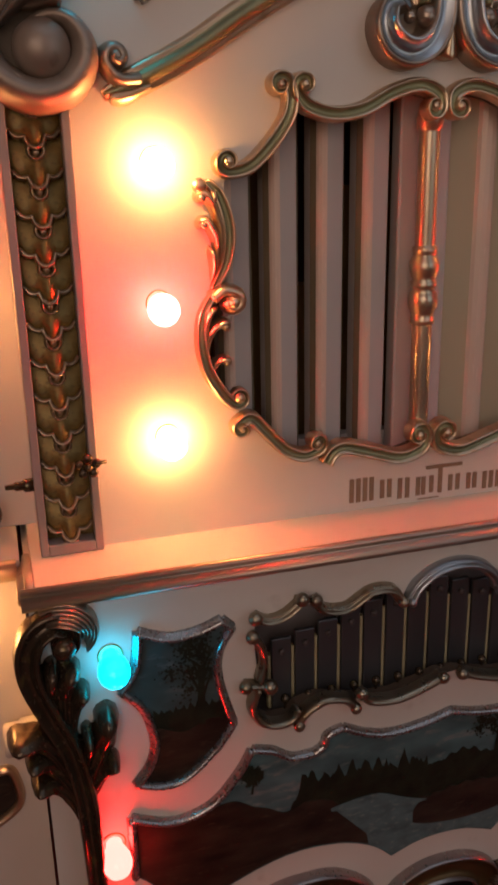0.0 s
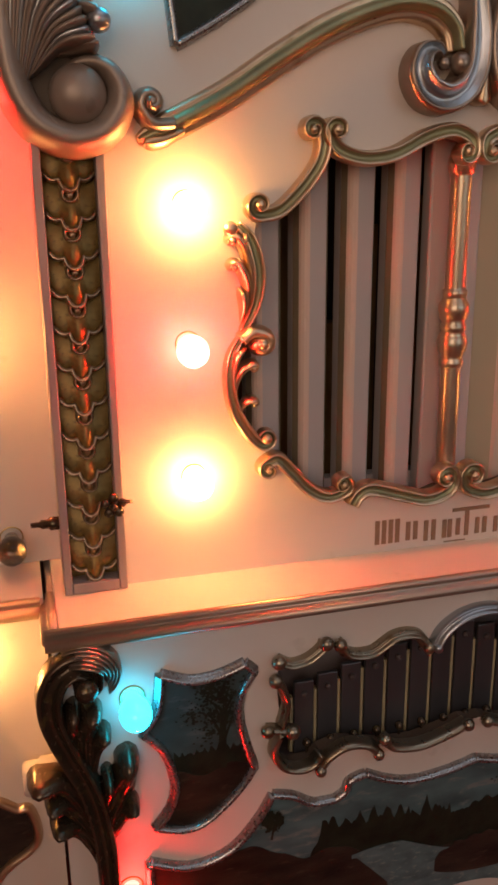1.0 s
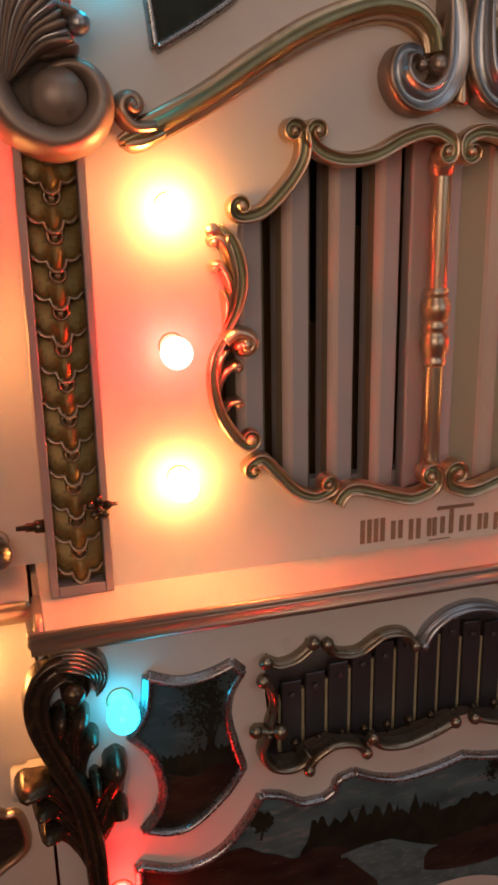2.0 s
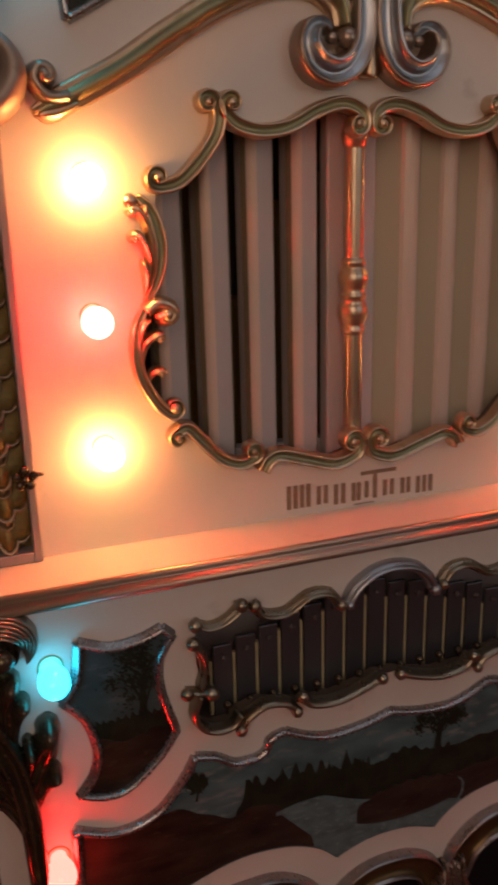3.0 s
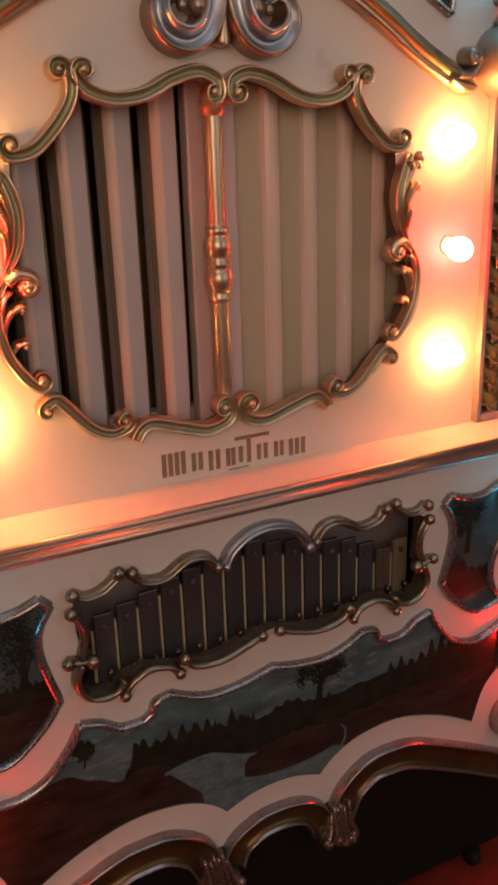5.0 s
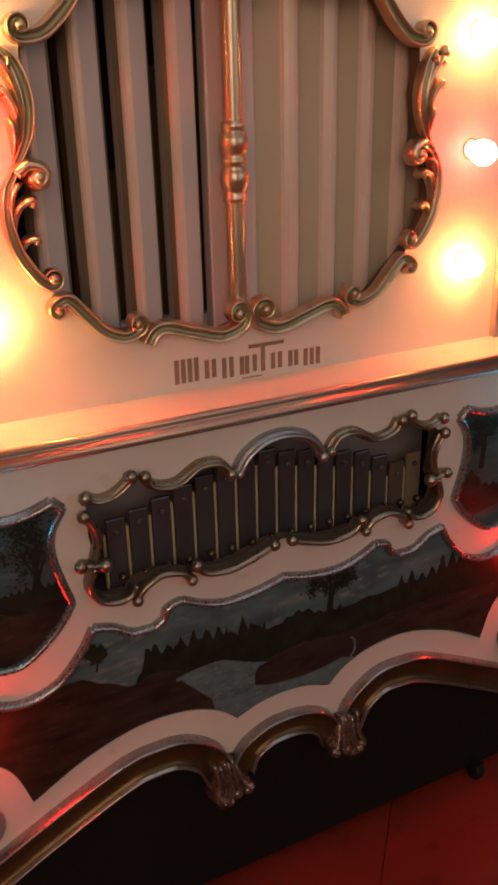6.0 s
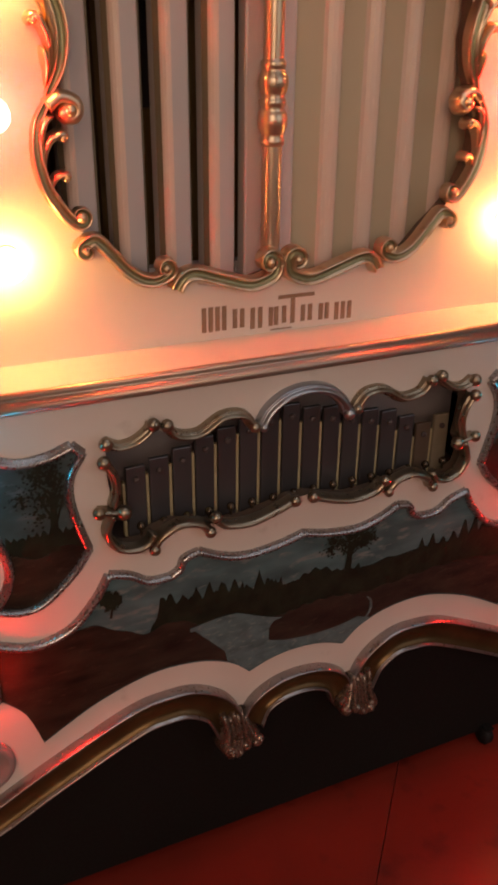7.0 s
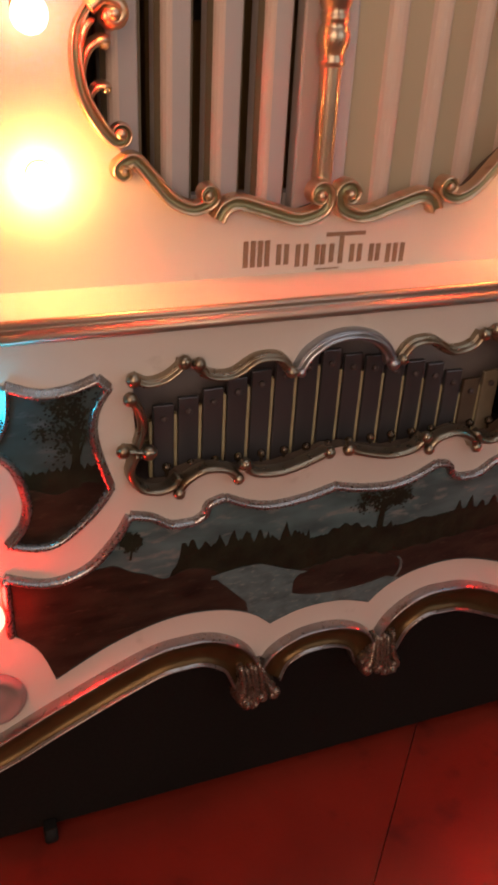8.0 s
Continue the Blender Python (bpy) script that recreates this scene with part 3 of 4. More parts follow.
# ---------------------------------------------------------------- arch and volutes over the frame
arch = empty("arch_moulding", "carved gilt arch with paired silver volutes", "moulding")
for s in (-1, 1):
    f = (lambda q: flip(q)) if s > 0 else (lambda q: q)
    g = -s
    bm = bmesh.new()
    path = spline(f(mm((-398, 1357), (-363, 1371), (-302, 1402), (-240, 1441), (-178, 1475), (-113, 1497), (-68, 1494), (-44, 1476), (-38, 1452))), 8)
    sweep(bm, path, lambda q: min(0.0165, 0.005 + 0.10 * q) - 0.003 * max(0, q - 0.8) / 0.2, lambda q: 0.016 + 0.018 * q, UP, REED, mat_mid=1)
    run = part("arch_run", bm, [GILT, GILT_GREEN], arch)
    scroll_piece("small_curl", f(mm((-360, 1372), (-382, 1372), (-394, 1386))), 0.0085, 0.026, None, (0.0115, -g), run, ROUND, [PEWTER])
    bm = bmesh.new()
    path = spline(f(mm((-392, 1354), (-372, 1357), (-350, 1366))), 6)
    sweep(bm, path, taper(0.004, 0.009, 0.3), 0.02, UP, ROUND)
    part("under_leaf", bm, GILT, run)
    # volute
    bm = bmesh.new()
    path = spline(f(mm((-24, 1540), (-17, 1500), (-15, 1462), (-19, 1432), (-32, 1411), (-54, 1402), (-76, 1410), (-87, 1430), (-81, 1449), (-66, 1454), (-56, 1446))), 7)
    sweep(bm, path, lambda q: min(0.0172, 0.008 + 0.05 * q) - 0.0125 * max(0, q - 0.58) / 0.42, lambda q: 0.030 + 0.014 * math.sin(q * math.pi), UP, STRAP if s < 0 else STRAP_BACK, mat_mid=1, band=0.66)
    c = f(mm((-38, 1438), (-57, 1438)))
    ball(bm, c[0].x, UP - 0.026, c[0].y, 0.0125, 1.0, 16)
    ball(bm, c[1].x, UP - 0.024, c[1].y, 0.0070, 1.0, 12)
    part("volute", bm, [VOLUTE_RIM, SILVER], arch, "silver leaf volute")
bm = bmesh.new()
sweep(bm, spline(mm((0, 1440), (0, 1420), (0, 1406), (0, 1397)), 6), taper(0.003, 0.014, 0.75), 0.02, UP, ROUND)
part("centre_leaf", bm, GILT, arch)

# dark painting above the arch, one on either side
for s in (-1, 1):
    f = (lambda q: flip(q)) if s > 0 else (lambda q: q)
    lp = f(mm((-354, 1449), (-300, 1480), (-262, 1510), (-250, 1560), (-280, 1640), (-362, 1640), (-372, 1560), (-360, 1500)))
    top_painting = part("top_painting", plate(lp, UP - 0.003, UP), TREES, organ, "dark varnished painted panel above the arch", smooth=False)
    for a, b in ((0, 3), (3, 5), (5, 9)):
        seg = [lp[k % 8] for k in range(a, b)] if b < 9 else [lp[5], lp[6], lp[7], lp[0]]
        if b == 3:
            seg = [lp[0], lp[1], lp[2], lp[3]]
        if b == 5:
            seg = [lp[3], lp[4], lp[5]]
        bm = bmesh.new()
        sweep(bm, spline(seg, 6), 0.0055, 0.009, UP, ROUND)
        part("bead", bm, BEAD, top_painting)

# ---------------------------------------------------------------- pilasters with overlapping scales
def scale_mesh():
    """One overlapping scale: a scalloped lower lip with a deep middle lobe, a boss and a small ring. Origin at the top middle; 54 mm wide."""
    bm = bmesh.new()
    W, Hh = 0.0270, 0.043
    def low(u):
        a = abs(u)
        if a < 0.40:
            return -Hh - 0.013 * math.sqrt(max(0, 1 - (a / 0.40) ** 2)) + 0.001
        return -Hh - 0.0045 * math.sin((a - 0.40) / 0.60 * math.pi) + 0.007 * (a - 0.40) / 0.60
    nu, nv = 21, 6
    rows = []
    for j in range(nv):
        v = j / (nv - 1)
        r = []
        for i in range(nu):
            u = -1 + 2 * i / (nu - 1)
            h = 0.001 + 0.0135 * math.sin(v * math.pi * 0.60) * (1 - 0.45 * u * u) + 0.0105 * math.exp(-((u / 0.27) ** 2)) * math.sin(min(1, v) ** 2.4 * math.pi * 0.86) - 0.0010 * math.exp(-(((abs(u) - 0.45) / 0.12) ** 2)) * v
            r.append(bm.verts.new((u * W, -h, v * low(u))))
        rows.append(r)
    for a, b in zip(rows, rows[1:]):
        for i in range(nu - 1):
            bm.faces.new((a[i], a[i + 1], b[i + 1], b[i]))
    for i in range(nu - 1):
        c, d = rows[-1][i], rows[-1][i + 1]
        bm.faces.new((c, d, bm.verts.new((d.co.x, 0, d.co.z)), bm.verts.new((c.co.x, 0, c.co.z))))
    base = len(bm.faces)
    # the lip
    pts = [Vector((v.co.x, v.co.z)) for v in rows[-1]]
    ys = [v.co.y for v in rows[-1]]
    sweep(bm, pts, 0.0027, 0.0062, lambda q: ys[min(nu - 1, int(round(q * (nu - 1))))] + 0.001, ROUND)
    # the ring under the lobe
    ring = [Vector((0.0082 * math.cos(a), -Hh - 0.0150 + 0.0082 * math.sin(a))) for a in [2 * math.pi * k / 14 for k in range(14)]]
    sweep(bm, ring, 0.0023, 0.0085, -0.0105, ROUND, closed=True)
    ball(bm, 0, -0.0125, -Hh - 0.0165, 0.0046, 0.8, 8)
    bm.faces.ensure_lookup_table()
    for fc in bm.faces[base:]:
        fc.material_index = 1
    return bm


LIP = material("worn_bronze_lip", (0.38, 0.27, 0.18), 0.30, 0.85, vary=0.25, scale=40, bump=0.1)
SCALE_DATA = finish("scale", scale_mesh(), [SCALE_GOLD, LIP])
for s in (-1, 1):
    x0, x1 = sorted((s * 0.4345, s * 0.5085))
    pilaster = empty("pilaster", "pilaster of overlapping olive-gold scales in a mauve border", "pilaster", "pilasters")
    part("backing", boxed(x0, x1, 0.012, 0.022, 0.8495, 1.40), SCALE_GOLD, pilaster, smooth=False)
    for a, b in ((x0, x0 + 0.0095), (x1 - 0.0095, x1)):
        part("border", boxed(a, b, -0.013, 0.0118, 0.8495, 1.40, bevel=0.0015), MAUVE, pilaster, "grey mauve painted border", smooth=False)
    part("border", boxed(x0 + 0.0097, x1 - 0.0097, -0.013, 0.0118, 0.8495, 0.863, bevel=0.0015), MAUVE, pilaster, smooth=False)
    part("cheek", boxed(min(s * 0.494, s * 0.5075), max(s * 0.494, s * 0.5075), 0.0225, 0.098, 0.8495, 1.40), CREAM, pilaster, smooth=False)
    for k in range(-1, 12):
        ob = new("scale", SCALE_DATA)
        ob.parent = pilaster
        ob.location = ((x0 + x1) / 2, 0.0115, 1.3615 - 0.0402 * k)
    # broken flower ornament and a wing screw
    if s < 0:
        bm = bmesh.new()
        for k in range(5):
            a = 2 * math.pi * k / 5 + 0.3
            ball(bm, -0.446 + 0.010 * math.cos(a), -0.016, 0.957 + 0.010 * math.sin(a), 0.0058, 0.7, 8)
        ball(bm, -0.446, -0.021, 0.957, 0.0050, 1, 8)
        turned(bm, (-0.440, -0.020, 0.962), ((0, 0.0035), (0.015, 0.002)), "X", 8)
        part("flower", bm, BRONZE, pilaster, "small broken bronze flower")
        bm = bmesh.new()
        turned(bm, (-0.541, 0.004, 0.936), ((0, 0.003), (0.010, 0.0035), (0.012, 0.0055), (0.020, 0.0055), (0.022, 0.008), (0.033, 0.008)), "X", 12)
        part("screw", bm, BRONZE, pilaster, "dark thumb screw on the pilaster's side")

# ---------------------------------------------------------------- great volutes over the pilasters, with leaves
for s in (-1, 1):
    f = (lambda q: flip(q)) if s > 0 else (lambda q: q)
    g = -s
    capital = empty("volute_capital", "great pewter volute with acanthus leaves over a pilaster", "capital", "volute capitals")
    # ground of the spiral's hollow, its shade put into the dark brown colour
    bm = bmesh.new()
    c = f(mm((-464, 1394)))[0]
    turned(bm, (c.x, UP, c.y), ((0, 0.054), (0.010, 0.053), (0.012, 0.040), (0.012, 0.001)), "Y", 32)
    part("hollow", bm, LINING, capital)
    # the strap that comes down, rounds the eye and runs into it
    bm = bmesh.new()
    path = spline(f(mm((-520, 1590), (-523, 1520), (-526, 1450), (-520, 1405), (-502, 1372), (-470, 1356), (-440, 1361), (-421, 1381), (-418, 1404), (-430, 1423), (-450, 1428), (-470, 1421))), 8)
    sweep(bm, path, lambda q: 0.0172 + 0.002 * math.sin(q * math.pi) - 0.0125 * max(0, (q - 0.62) / 0.38), lambda q: 0.040 + 0.014 * math.sin(q * math.pi) - 0.010 * max(0, (q - 0.7) / 0.3), UP, ROUND)
    part("volute", bm, SATIN, capital)
    bm = bmesh.new()
    c = f(mm((-459, 1397)))[0]
    ball(bm, c.x, UP - 0.032, c.y, 0.0285, 0.85, 32)
    lip = spline(f(mm((-497, 1384), (-488, 1366), (-472, 1357), (-452, 1358))), 7)
    sweep(bm, lip, taper(0.002, 0.0055, 0.3), taper(0.040, 0.052, 0.4), UP, ROUND)
    lip = spline(f(mm((-490, 1378), (-481, 1368), (-468, 1364))), 7)
    sweep(bm, lip, taper(0.001, 0.0035, 0.3), taper(0.036, 0.048, 0.4), UP, ROUND)
    part("eye", bm, SATIN, capital)
    # fluted leaves that fan out of the strap
    for k in range(15):
        u = k / 14
        q = f(mm((-524 + 22 * u, 1388 + 26 * u), (-518 + 44 * u, 1492 - 52 * u), (-500 + 54 * u, 1552 - 106 * u), (-474 + 34 * u, 1602 - 158 * u)))
        bm = bmesh.new()
        sweep(bm, spline(q, 8), taper(0.0010, 0.0072, 0.60), taper(0.030, 0.060 - 0.005 * (k % 2), 0.6), UP, ROUND)
        part("leaf", bm, SILVER if k % 3 == 1 else SATIN, capital)
    for q, w in (((-506, 1424), (-480, 1436), (-456, 1440), (-434, 1443)), 0.0085), (((-510, 1446), (-484, 1470), (-458, 1478), (-432, 1468)), 0.0120), (((-512, 1470), (-488, 1510), (-462, 1522), (-440, 1508)), 0.0120):
        bm = bmesh.new()
        acanthus(bm, f(mm(*q)), w, UP, 0.044, 0.014, 2)
        part("leaf", bm, SATIN, capital)
    bm = bmesh.new()
    q = f(mm((-436, 1463)))[0]
    ball(bm, q.x, UP - 0.042, q.y, 0.012)
    part("bud", bm, SILVER, capital)

# ---------------------------------------------------------------- name plate marks on the upper board: plain shapes
name_mark = empty("painted_name", "brown painted name drawn as plain shapes", "lettering")
MARKS = ((-0.110, -0.072, 0.860, 0.893), (-0.066, -0.045, 0.861, 0.887), (-0.040, -0.018, 0.857, 0.886), (-0.013, 0.003, 0.858, 0.884), (0.007, 0.012, 0.860, 0.884), (0.020, 0.027, 0.858, 0.893), (0.036, 0.058, 0.859, 0.882),
         (0.064, 0.083, 0.858, 0.881), (0.089, 0.120, 0.855, 0.880))
for x0, x1, z0, z1 in MARKS:
    bm = bmesh.new()
    n = max(1, round((x1 - x0) / 0.0105))
    for k in range(n):
        a = x0 + (x1 - x0) * k / n
        box(bm, a, a + 0.0062, UP - 0.0012, UP, z0, z1)
    part("mark", bm, LETTER, name_mark, smooth=False)
part("bar", boxed(0.001, 0.056, UP - 0.0012, UP, 0.8935, 0.8985), LETTER, name_mark, smooth=False)
part("bar", boxed(-0.010, 0.022, UP - 0.0012, UP, 0.8515, 0.8530), LETTER, name_mark, smooth=False)

# ---------------------------------------------------------------- paintings on the lower board
def painting(name, loop_parts, label, west, ground):
    """loop_parts: runs of points between sharp corners, all the way round."""
    loop = []
    for run in loop_parts:
        loop += spline(run, 6)[:-1]
    ob = part(name, plate(loop, LOW - 0.0015, LOW), ground, organ, label, smooth=False)
    for run in loop_parts:
        bm = bmesh.new()
        sweep(bm, spline(run, 8), 0.0058, 0.0105, LOW, ((-1, 0), (-0.95, 0.55), (-0.6, 0.95), (-0.1, 1.0), (0.2, 0.7), (0.45, 0.5), (0.8, 0.42), (1, 0)) if west else ROUND)
        part("bead", bm, BEAD, ob)
    return ob, loop


def layer(name, pts, mat, parent, lift, loop):
    """A painted form as a thin coat over the ground colour, held inside the picture."""
    part(name, plate(pts, LOW - 0.0015 - lift, LOW - 0.001), mat, parent, smooth=False)


def inside(loop, x):
    """The picture's lowest and highest edge at x."""
    zs = []
    for a, b in zip(loop, loop[1:] + loop[:1]):
        if (a.x - x) * (b.x - x) <= 0 and abs(a.x - b.x) > 1e-6:
            zs.append(a.y + (b.y - a.y) * (x - a.x) / (b.x - a.x))
    zs.sort()
    return (zs[0], zs[1] if len(zs) > 2 else zs[-1]) if len(zs) > 1 else (None, None)


def within(loop, x, z):
    """Whether a point lies in the picture."""
    odd = False
    for a, b in zip(loop, loop[1:] + loop[:1]):
        if (a.y > z) != (b.y > z) and x < a.x + (b.x - a.x) * (z - a.y) / (b.y - a.y):
            odd = not odd
    return odd


def ground_coat(name, loop, x0, x1, height, mat, parent, lift, n=90, bottom=None):
    """Everything below a skyline, cut to the picture's edge."""
    top, low = [], []
    for k in range(n + 1):
        x = x0 + (x1 - x0) * k / n
        a, b = inside(loop, x)
        if a is None or b - a < 0.004:
            continue
        base = max(a + 0.003, bottom(x) if bottom else a + 0.003)
        h = min(b - 0.003, height(x))
        if h > base + 0.0005:
            top.append(Vector((x, h)))
            low.append(Vector((x, base)))
    if len(top) > 2:
        layer(name, low + top[::-1], mat, parent, lift, loop)


def fir_line(x, rng, base, tall, pitch):
    k = math.floor(x / pitch)
    r = math.sin(k * 12.9898 + rng) * 43758.5453
    r -= math.floor(r)
    u = (x / pitch - k) * 2 - 1
    return base + tall * (0.35 + 0.65 * r) * (1 - abs(u)) + 0.0012 * math.sin(x * 3100)


def painted_tree(parent, x, z0, z1, w, seed, loop, lift=0.0018):
    rnd = random.Random(seed)
    bm = bmesh.new()
    def quad(ax, az, bx, bz, r0, r1):
        d = Vector((bx - ax, bz - az))
        n = Vector((-d.y, d.x)).normalized()
        vs = [bm.verts.new((ax + n.x * r0, 0, az + n.y * r0)), bm.verts.new((ax - n.x * r0, 0, az - n.y * r0)), bm.verts.new((bx - n.x * r1, 0, bz - n.y * r1)), bm.verts.new((bx + n.x * r1, 0, bz + n.y * r1))]
        bm.faces.new(vs)
    quad(x, z0, x + 0.003, z0 + (z1 - z0) * 0.55, w * 0.07, w * 0.04)
    for k in range(9):
        t = 0.25 + 0.07 * k
        sx = (-1) ** k
        quad(x + 0.002, z0 + (z1 - z0) * t, x + sx * w * rnd.uniform(0.08, 0.20), z0 + (z1 - z0) * min(0.9, t + rnd.uniform(0.12, 0.3)), w * 0.025, w * 0.01)
    clumps = [(rnd.uniform(0, 2 * math.pi), math.sqrt(rnd.random())) for k in range(17)]
    for k in range(1150):
        a, q = clumps[k % 17]
        b, d = rnd.uniform(0, 2 * math.pi), abs(rnd.gauss(0, 0.13))
        px = x + w * (0.48 * q * math.cos(a) + d * math.cos(b))
        pz = z0 + (z1 - z0) * (0.66 + 0.30 * q * math.sin(a) + 0.55 * d * math.sin(b))
        if not all(within(loop, px + dx, pz + dz) for dx, dz in ((0.008, 0), (-0.008, 0), (0, 0.008), (0, -0.006))):
            continue
        r = rnd.uniform(0.0008, 0.0026)
        vs = [bm.verts.new((px + r * rnd.uniform(0.6, 1.2) * math.cos(b), 0, pz + r * rnd.uniform(0.5, 1.0) * math.sin(b))) for b in [2 * math.pi * j / 6 for j in range(6)]]
        bm.faces.new(vs)
    for v in bm.verts:
        v.co.y = LOW - 0.0015 - lift - rnd.uniform(0, 0.0004)
    part("painted_tree", bm, TREES, parent, smooth=False)


# shield-shaped pictures at both sides
for s in (-1, 1):
    f = (lambda q: flip(q)) if s > 0 else (lambda q: q)
    runs = [f(mm((-414, 780), (-378, 766), (-344, 768), (-314, 778))), f(mm((-314, 778), (-301, 765))), f(mm((-301, 765), (-318, 735), (-319, 695), (-303, 633))),
            f(mm((-302, 633), (-325, 601), (-364, 568), (-394, 562), (-428, 573))), f(mm((-428, 573), (-409, 598), (-402, 630), (-413, 675), (-438, 706))), f(mm((-438, 706), (-420, 735), (-414, 780)))]
    ob, loop = painting("side_painting", runs, "dark painted landscape with a tree, in a silver bead", s < 0, DUSK)
    xa, xb = (-0.437, -0.303) if s < 0 else (0.303, 0.437)
    if s < 0:
        ground_coat("painted_forest", loop, xa, xb, lambda x: fir_line(x, 3.1, 0.664, 0.012, 0.009), TREES, ob, 0.0006)
        ground_coat("painted_ground", loop, xa, xb, lambda x: 0.640 + 0.006 * math.sin(x * 90), LAND, ob, 0.0011)
        painted_tree(ob, -0.344, 0.640, 0.772, 0.086, 5, loop)
    else:
        ground_coat("painted_rock", loop, xa, xb, lambda x: 0.640 + 0.03 * math.exp(-((x - 0.335) / 0.018) ** 2) + 0.003 * math.sin(x * 400), LAND, ob, 0.0008, bottom=lambda x: 0.590 + 0.2 * abs(x - 0.335))
        painted_tree(ob, 0.352, 0.672, 0.768, 0.070, 9, loop)

# the wide picture below
LEFT_TOP = mm((-281, 588), (-254, 580), (-228, 564), (-198, 563))
LT2 = mm((-198, 563), (-184, 572), (-178, 586), (-157, 592))
LT3 = mm((-157, 592), (-124, 576), (-88, 568), (-40, 572), (1, 582))
SIDE_W = mm((-437, 526), (-386, 507), (-336, 519), (-300, 556), (-281, 588))
LOOP_W = mm((-386, 343), (-405, 400), (-437, 436))
runs = [SIDE_W, LEFT_TOP, LT2, LT3, flip(LT3)[::-1], flip(LT2)[::-1], flip(LEFT_TOP)[::-1], flip(SIDE_W)[::-1], [Vector((0.437, 0.526)), Vector((0.437, 0.436))], flip(LOOP_W)[::-1],
        flip(mm((-80, 360), (-110, 386), (-160, 405), (-230, 408), (-310, 384), (-386, 343)))[::-1], mm((80, 360), (40, 374), (0, 378), (-40, 374), (-80, 360)),
        mm((-80, 360), (-110, 386), (-160, 405), (-230, 408), (-310, 384), (-386, 343)), LOOP_W, [Vector((-0.437, 0.436)), Vector((-0.437, 0.526))]]
runs = [runs[0], runs[1], runs[2], runs[3], runs[4], runs[5], runs[6], runs[7], runs[8], [p for p in flip(LOOP_W)[::-1]], flip(runs[12])[::-1], runs[11], runs[12], runs[13], runs[14]]
loop = []
for r in runs:
    loop += spline(r, 6)[:-1]
wide = part("wide_painting", plate(loop, LOW - 0.0015, LOW), SKY, organ, "wide dark painted landscape with a pond and firs", smooth=False)
for r in runs[:9] + runs[14:]:
    bm = bmesh.new()
    sweep(bm, spline(r, 8), 0.0058, 0.0105, LOW, ROUND)
    part("bead", bm, BEAD, wide)


def far_woods(x):
    """The skyline of the woods, bank and hut."""
    z = 0.500 + 0.004 * math.sin(x * 31 + 1) + 0.0012 * math.sin(x * 900)
    if -0.215 < x < -0.03:
        z = max(z, fir_line(x, 1.7, 0.515 - 0.09 * (x + 0.2), 0.036, 0.019), fir_line(x + 0.008, 5.3, 0.512 - 0.09 * (x + 0.2), 0.030, 0.013))
    elif x <= -0.215:
        z = max(0.470, 0.512 + 2.2 * (x + 0.215)) + 0.003 * math.sin(x * 520)
    elif x < 0.10:
        z = max(z, 0.506 + 0.008 * math.sin(x * 60) + 0.003 * math.sin(x * 330))
    elif x < 0.19:
        z = max(z, 0.503 - 0.25 * abs(x - 0.15))
    if x > 0.18:
        z = max(z, fir_line(x, 4.2, 0.478 + 0.03 * math.sin((x - 0.18) * 9), 0.040, 0.020))
    return z


def bank(x):
    """The brown ground before the woods."""
    return 0.448 + 0.075 * math.exp(-((x + 0.43) / 0.07) ** 2) + 0.062 * math.exp(-((x + 0.31) / 0.075) ** 2) + 0.035 * math.exp(-((x + 0.19) / 0.04) ** 2) + 0.012 * math.exp(-((x - 0.26) / 0.10) ** 2) + 0.002 * math.sin(x * 140)


ground_coat("painted_forest", loop, -0.433, 0.433, far_woods, TREES, wide, 0.0006, n=300)
ground_coat("painted_ground", loop, -0.433, 0.433, bank, LAND, wide, 0.0011, n=160)
ground_coat("painted_pond", loop, -0.172, 0.128, lambda x: 0.470 + 0.004 * math.sin(x * 40) - 0.30 * max(0, x + 0.10), POND, wide, 0.0016, n=80,
            bottom=lambda x: 0.462 - 1.1 * max(0, x + 0.165) if x < -0.118 else 0)
ground_coat("painted_island", loop, -0.050, 0.126, lambda x: 0.424 + 0.034 * math.sqrt(max(0, 1 - ((x - 0.036) / 0.088) ** 2)) + 0.002 * math.sin(x * 260), LAND, wide, 0.0021, n=60,
            bottom=lambda x: 0.420 - 0.022 * math.sqrt(max(0, 1 - ((x - 0.030) / 0.088) ** 2)))
painted_tree(wide, 0.078, 0.500, 0.576, 0.082, 21, loop)
painted_tree(wide, -0.282, 0.520, 0.560, 0.024, 22, loop)
bm = bmesh.new()
sweep(bm, spline(mm((116, 440), (124, 430), (124, 412), (112, 396)), 6), taper(0.0006, 0.0022, 0.5), 0.0008, LOW - 0.0036, ROUND)
part("painted_stroke", bm, POND, wide)

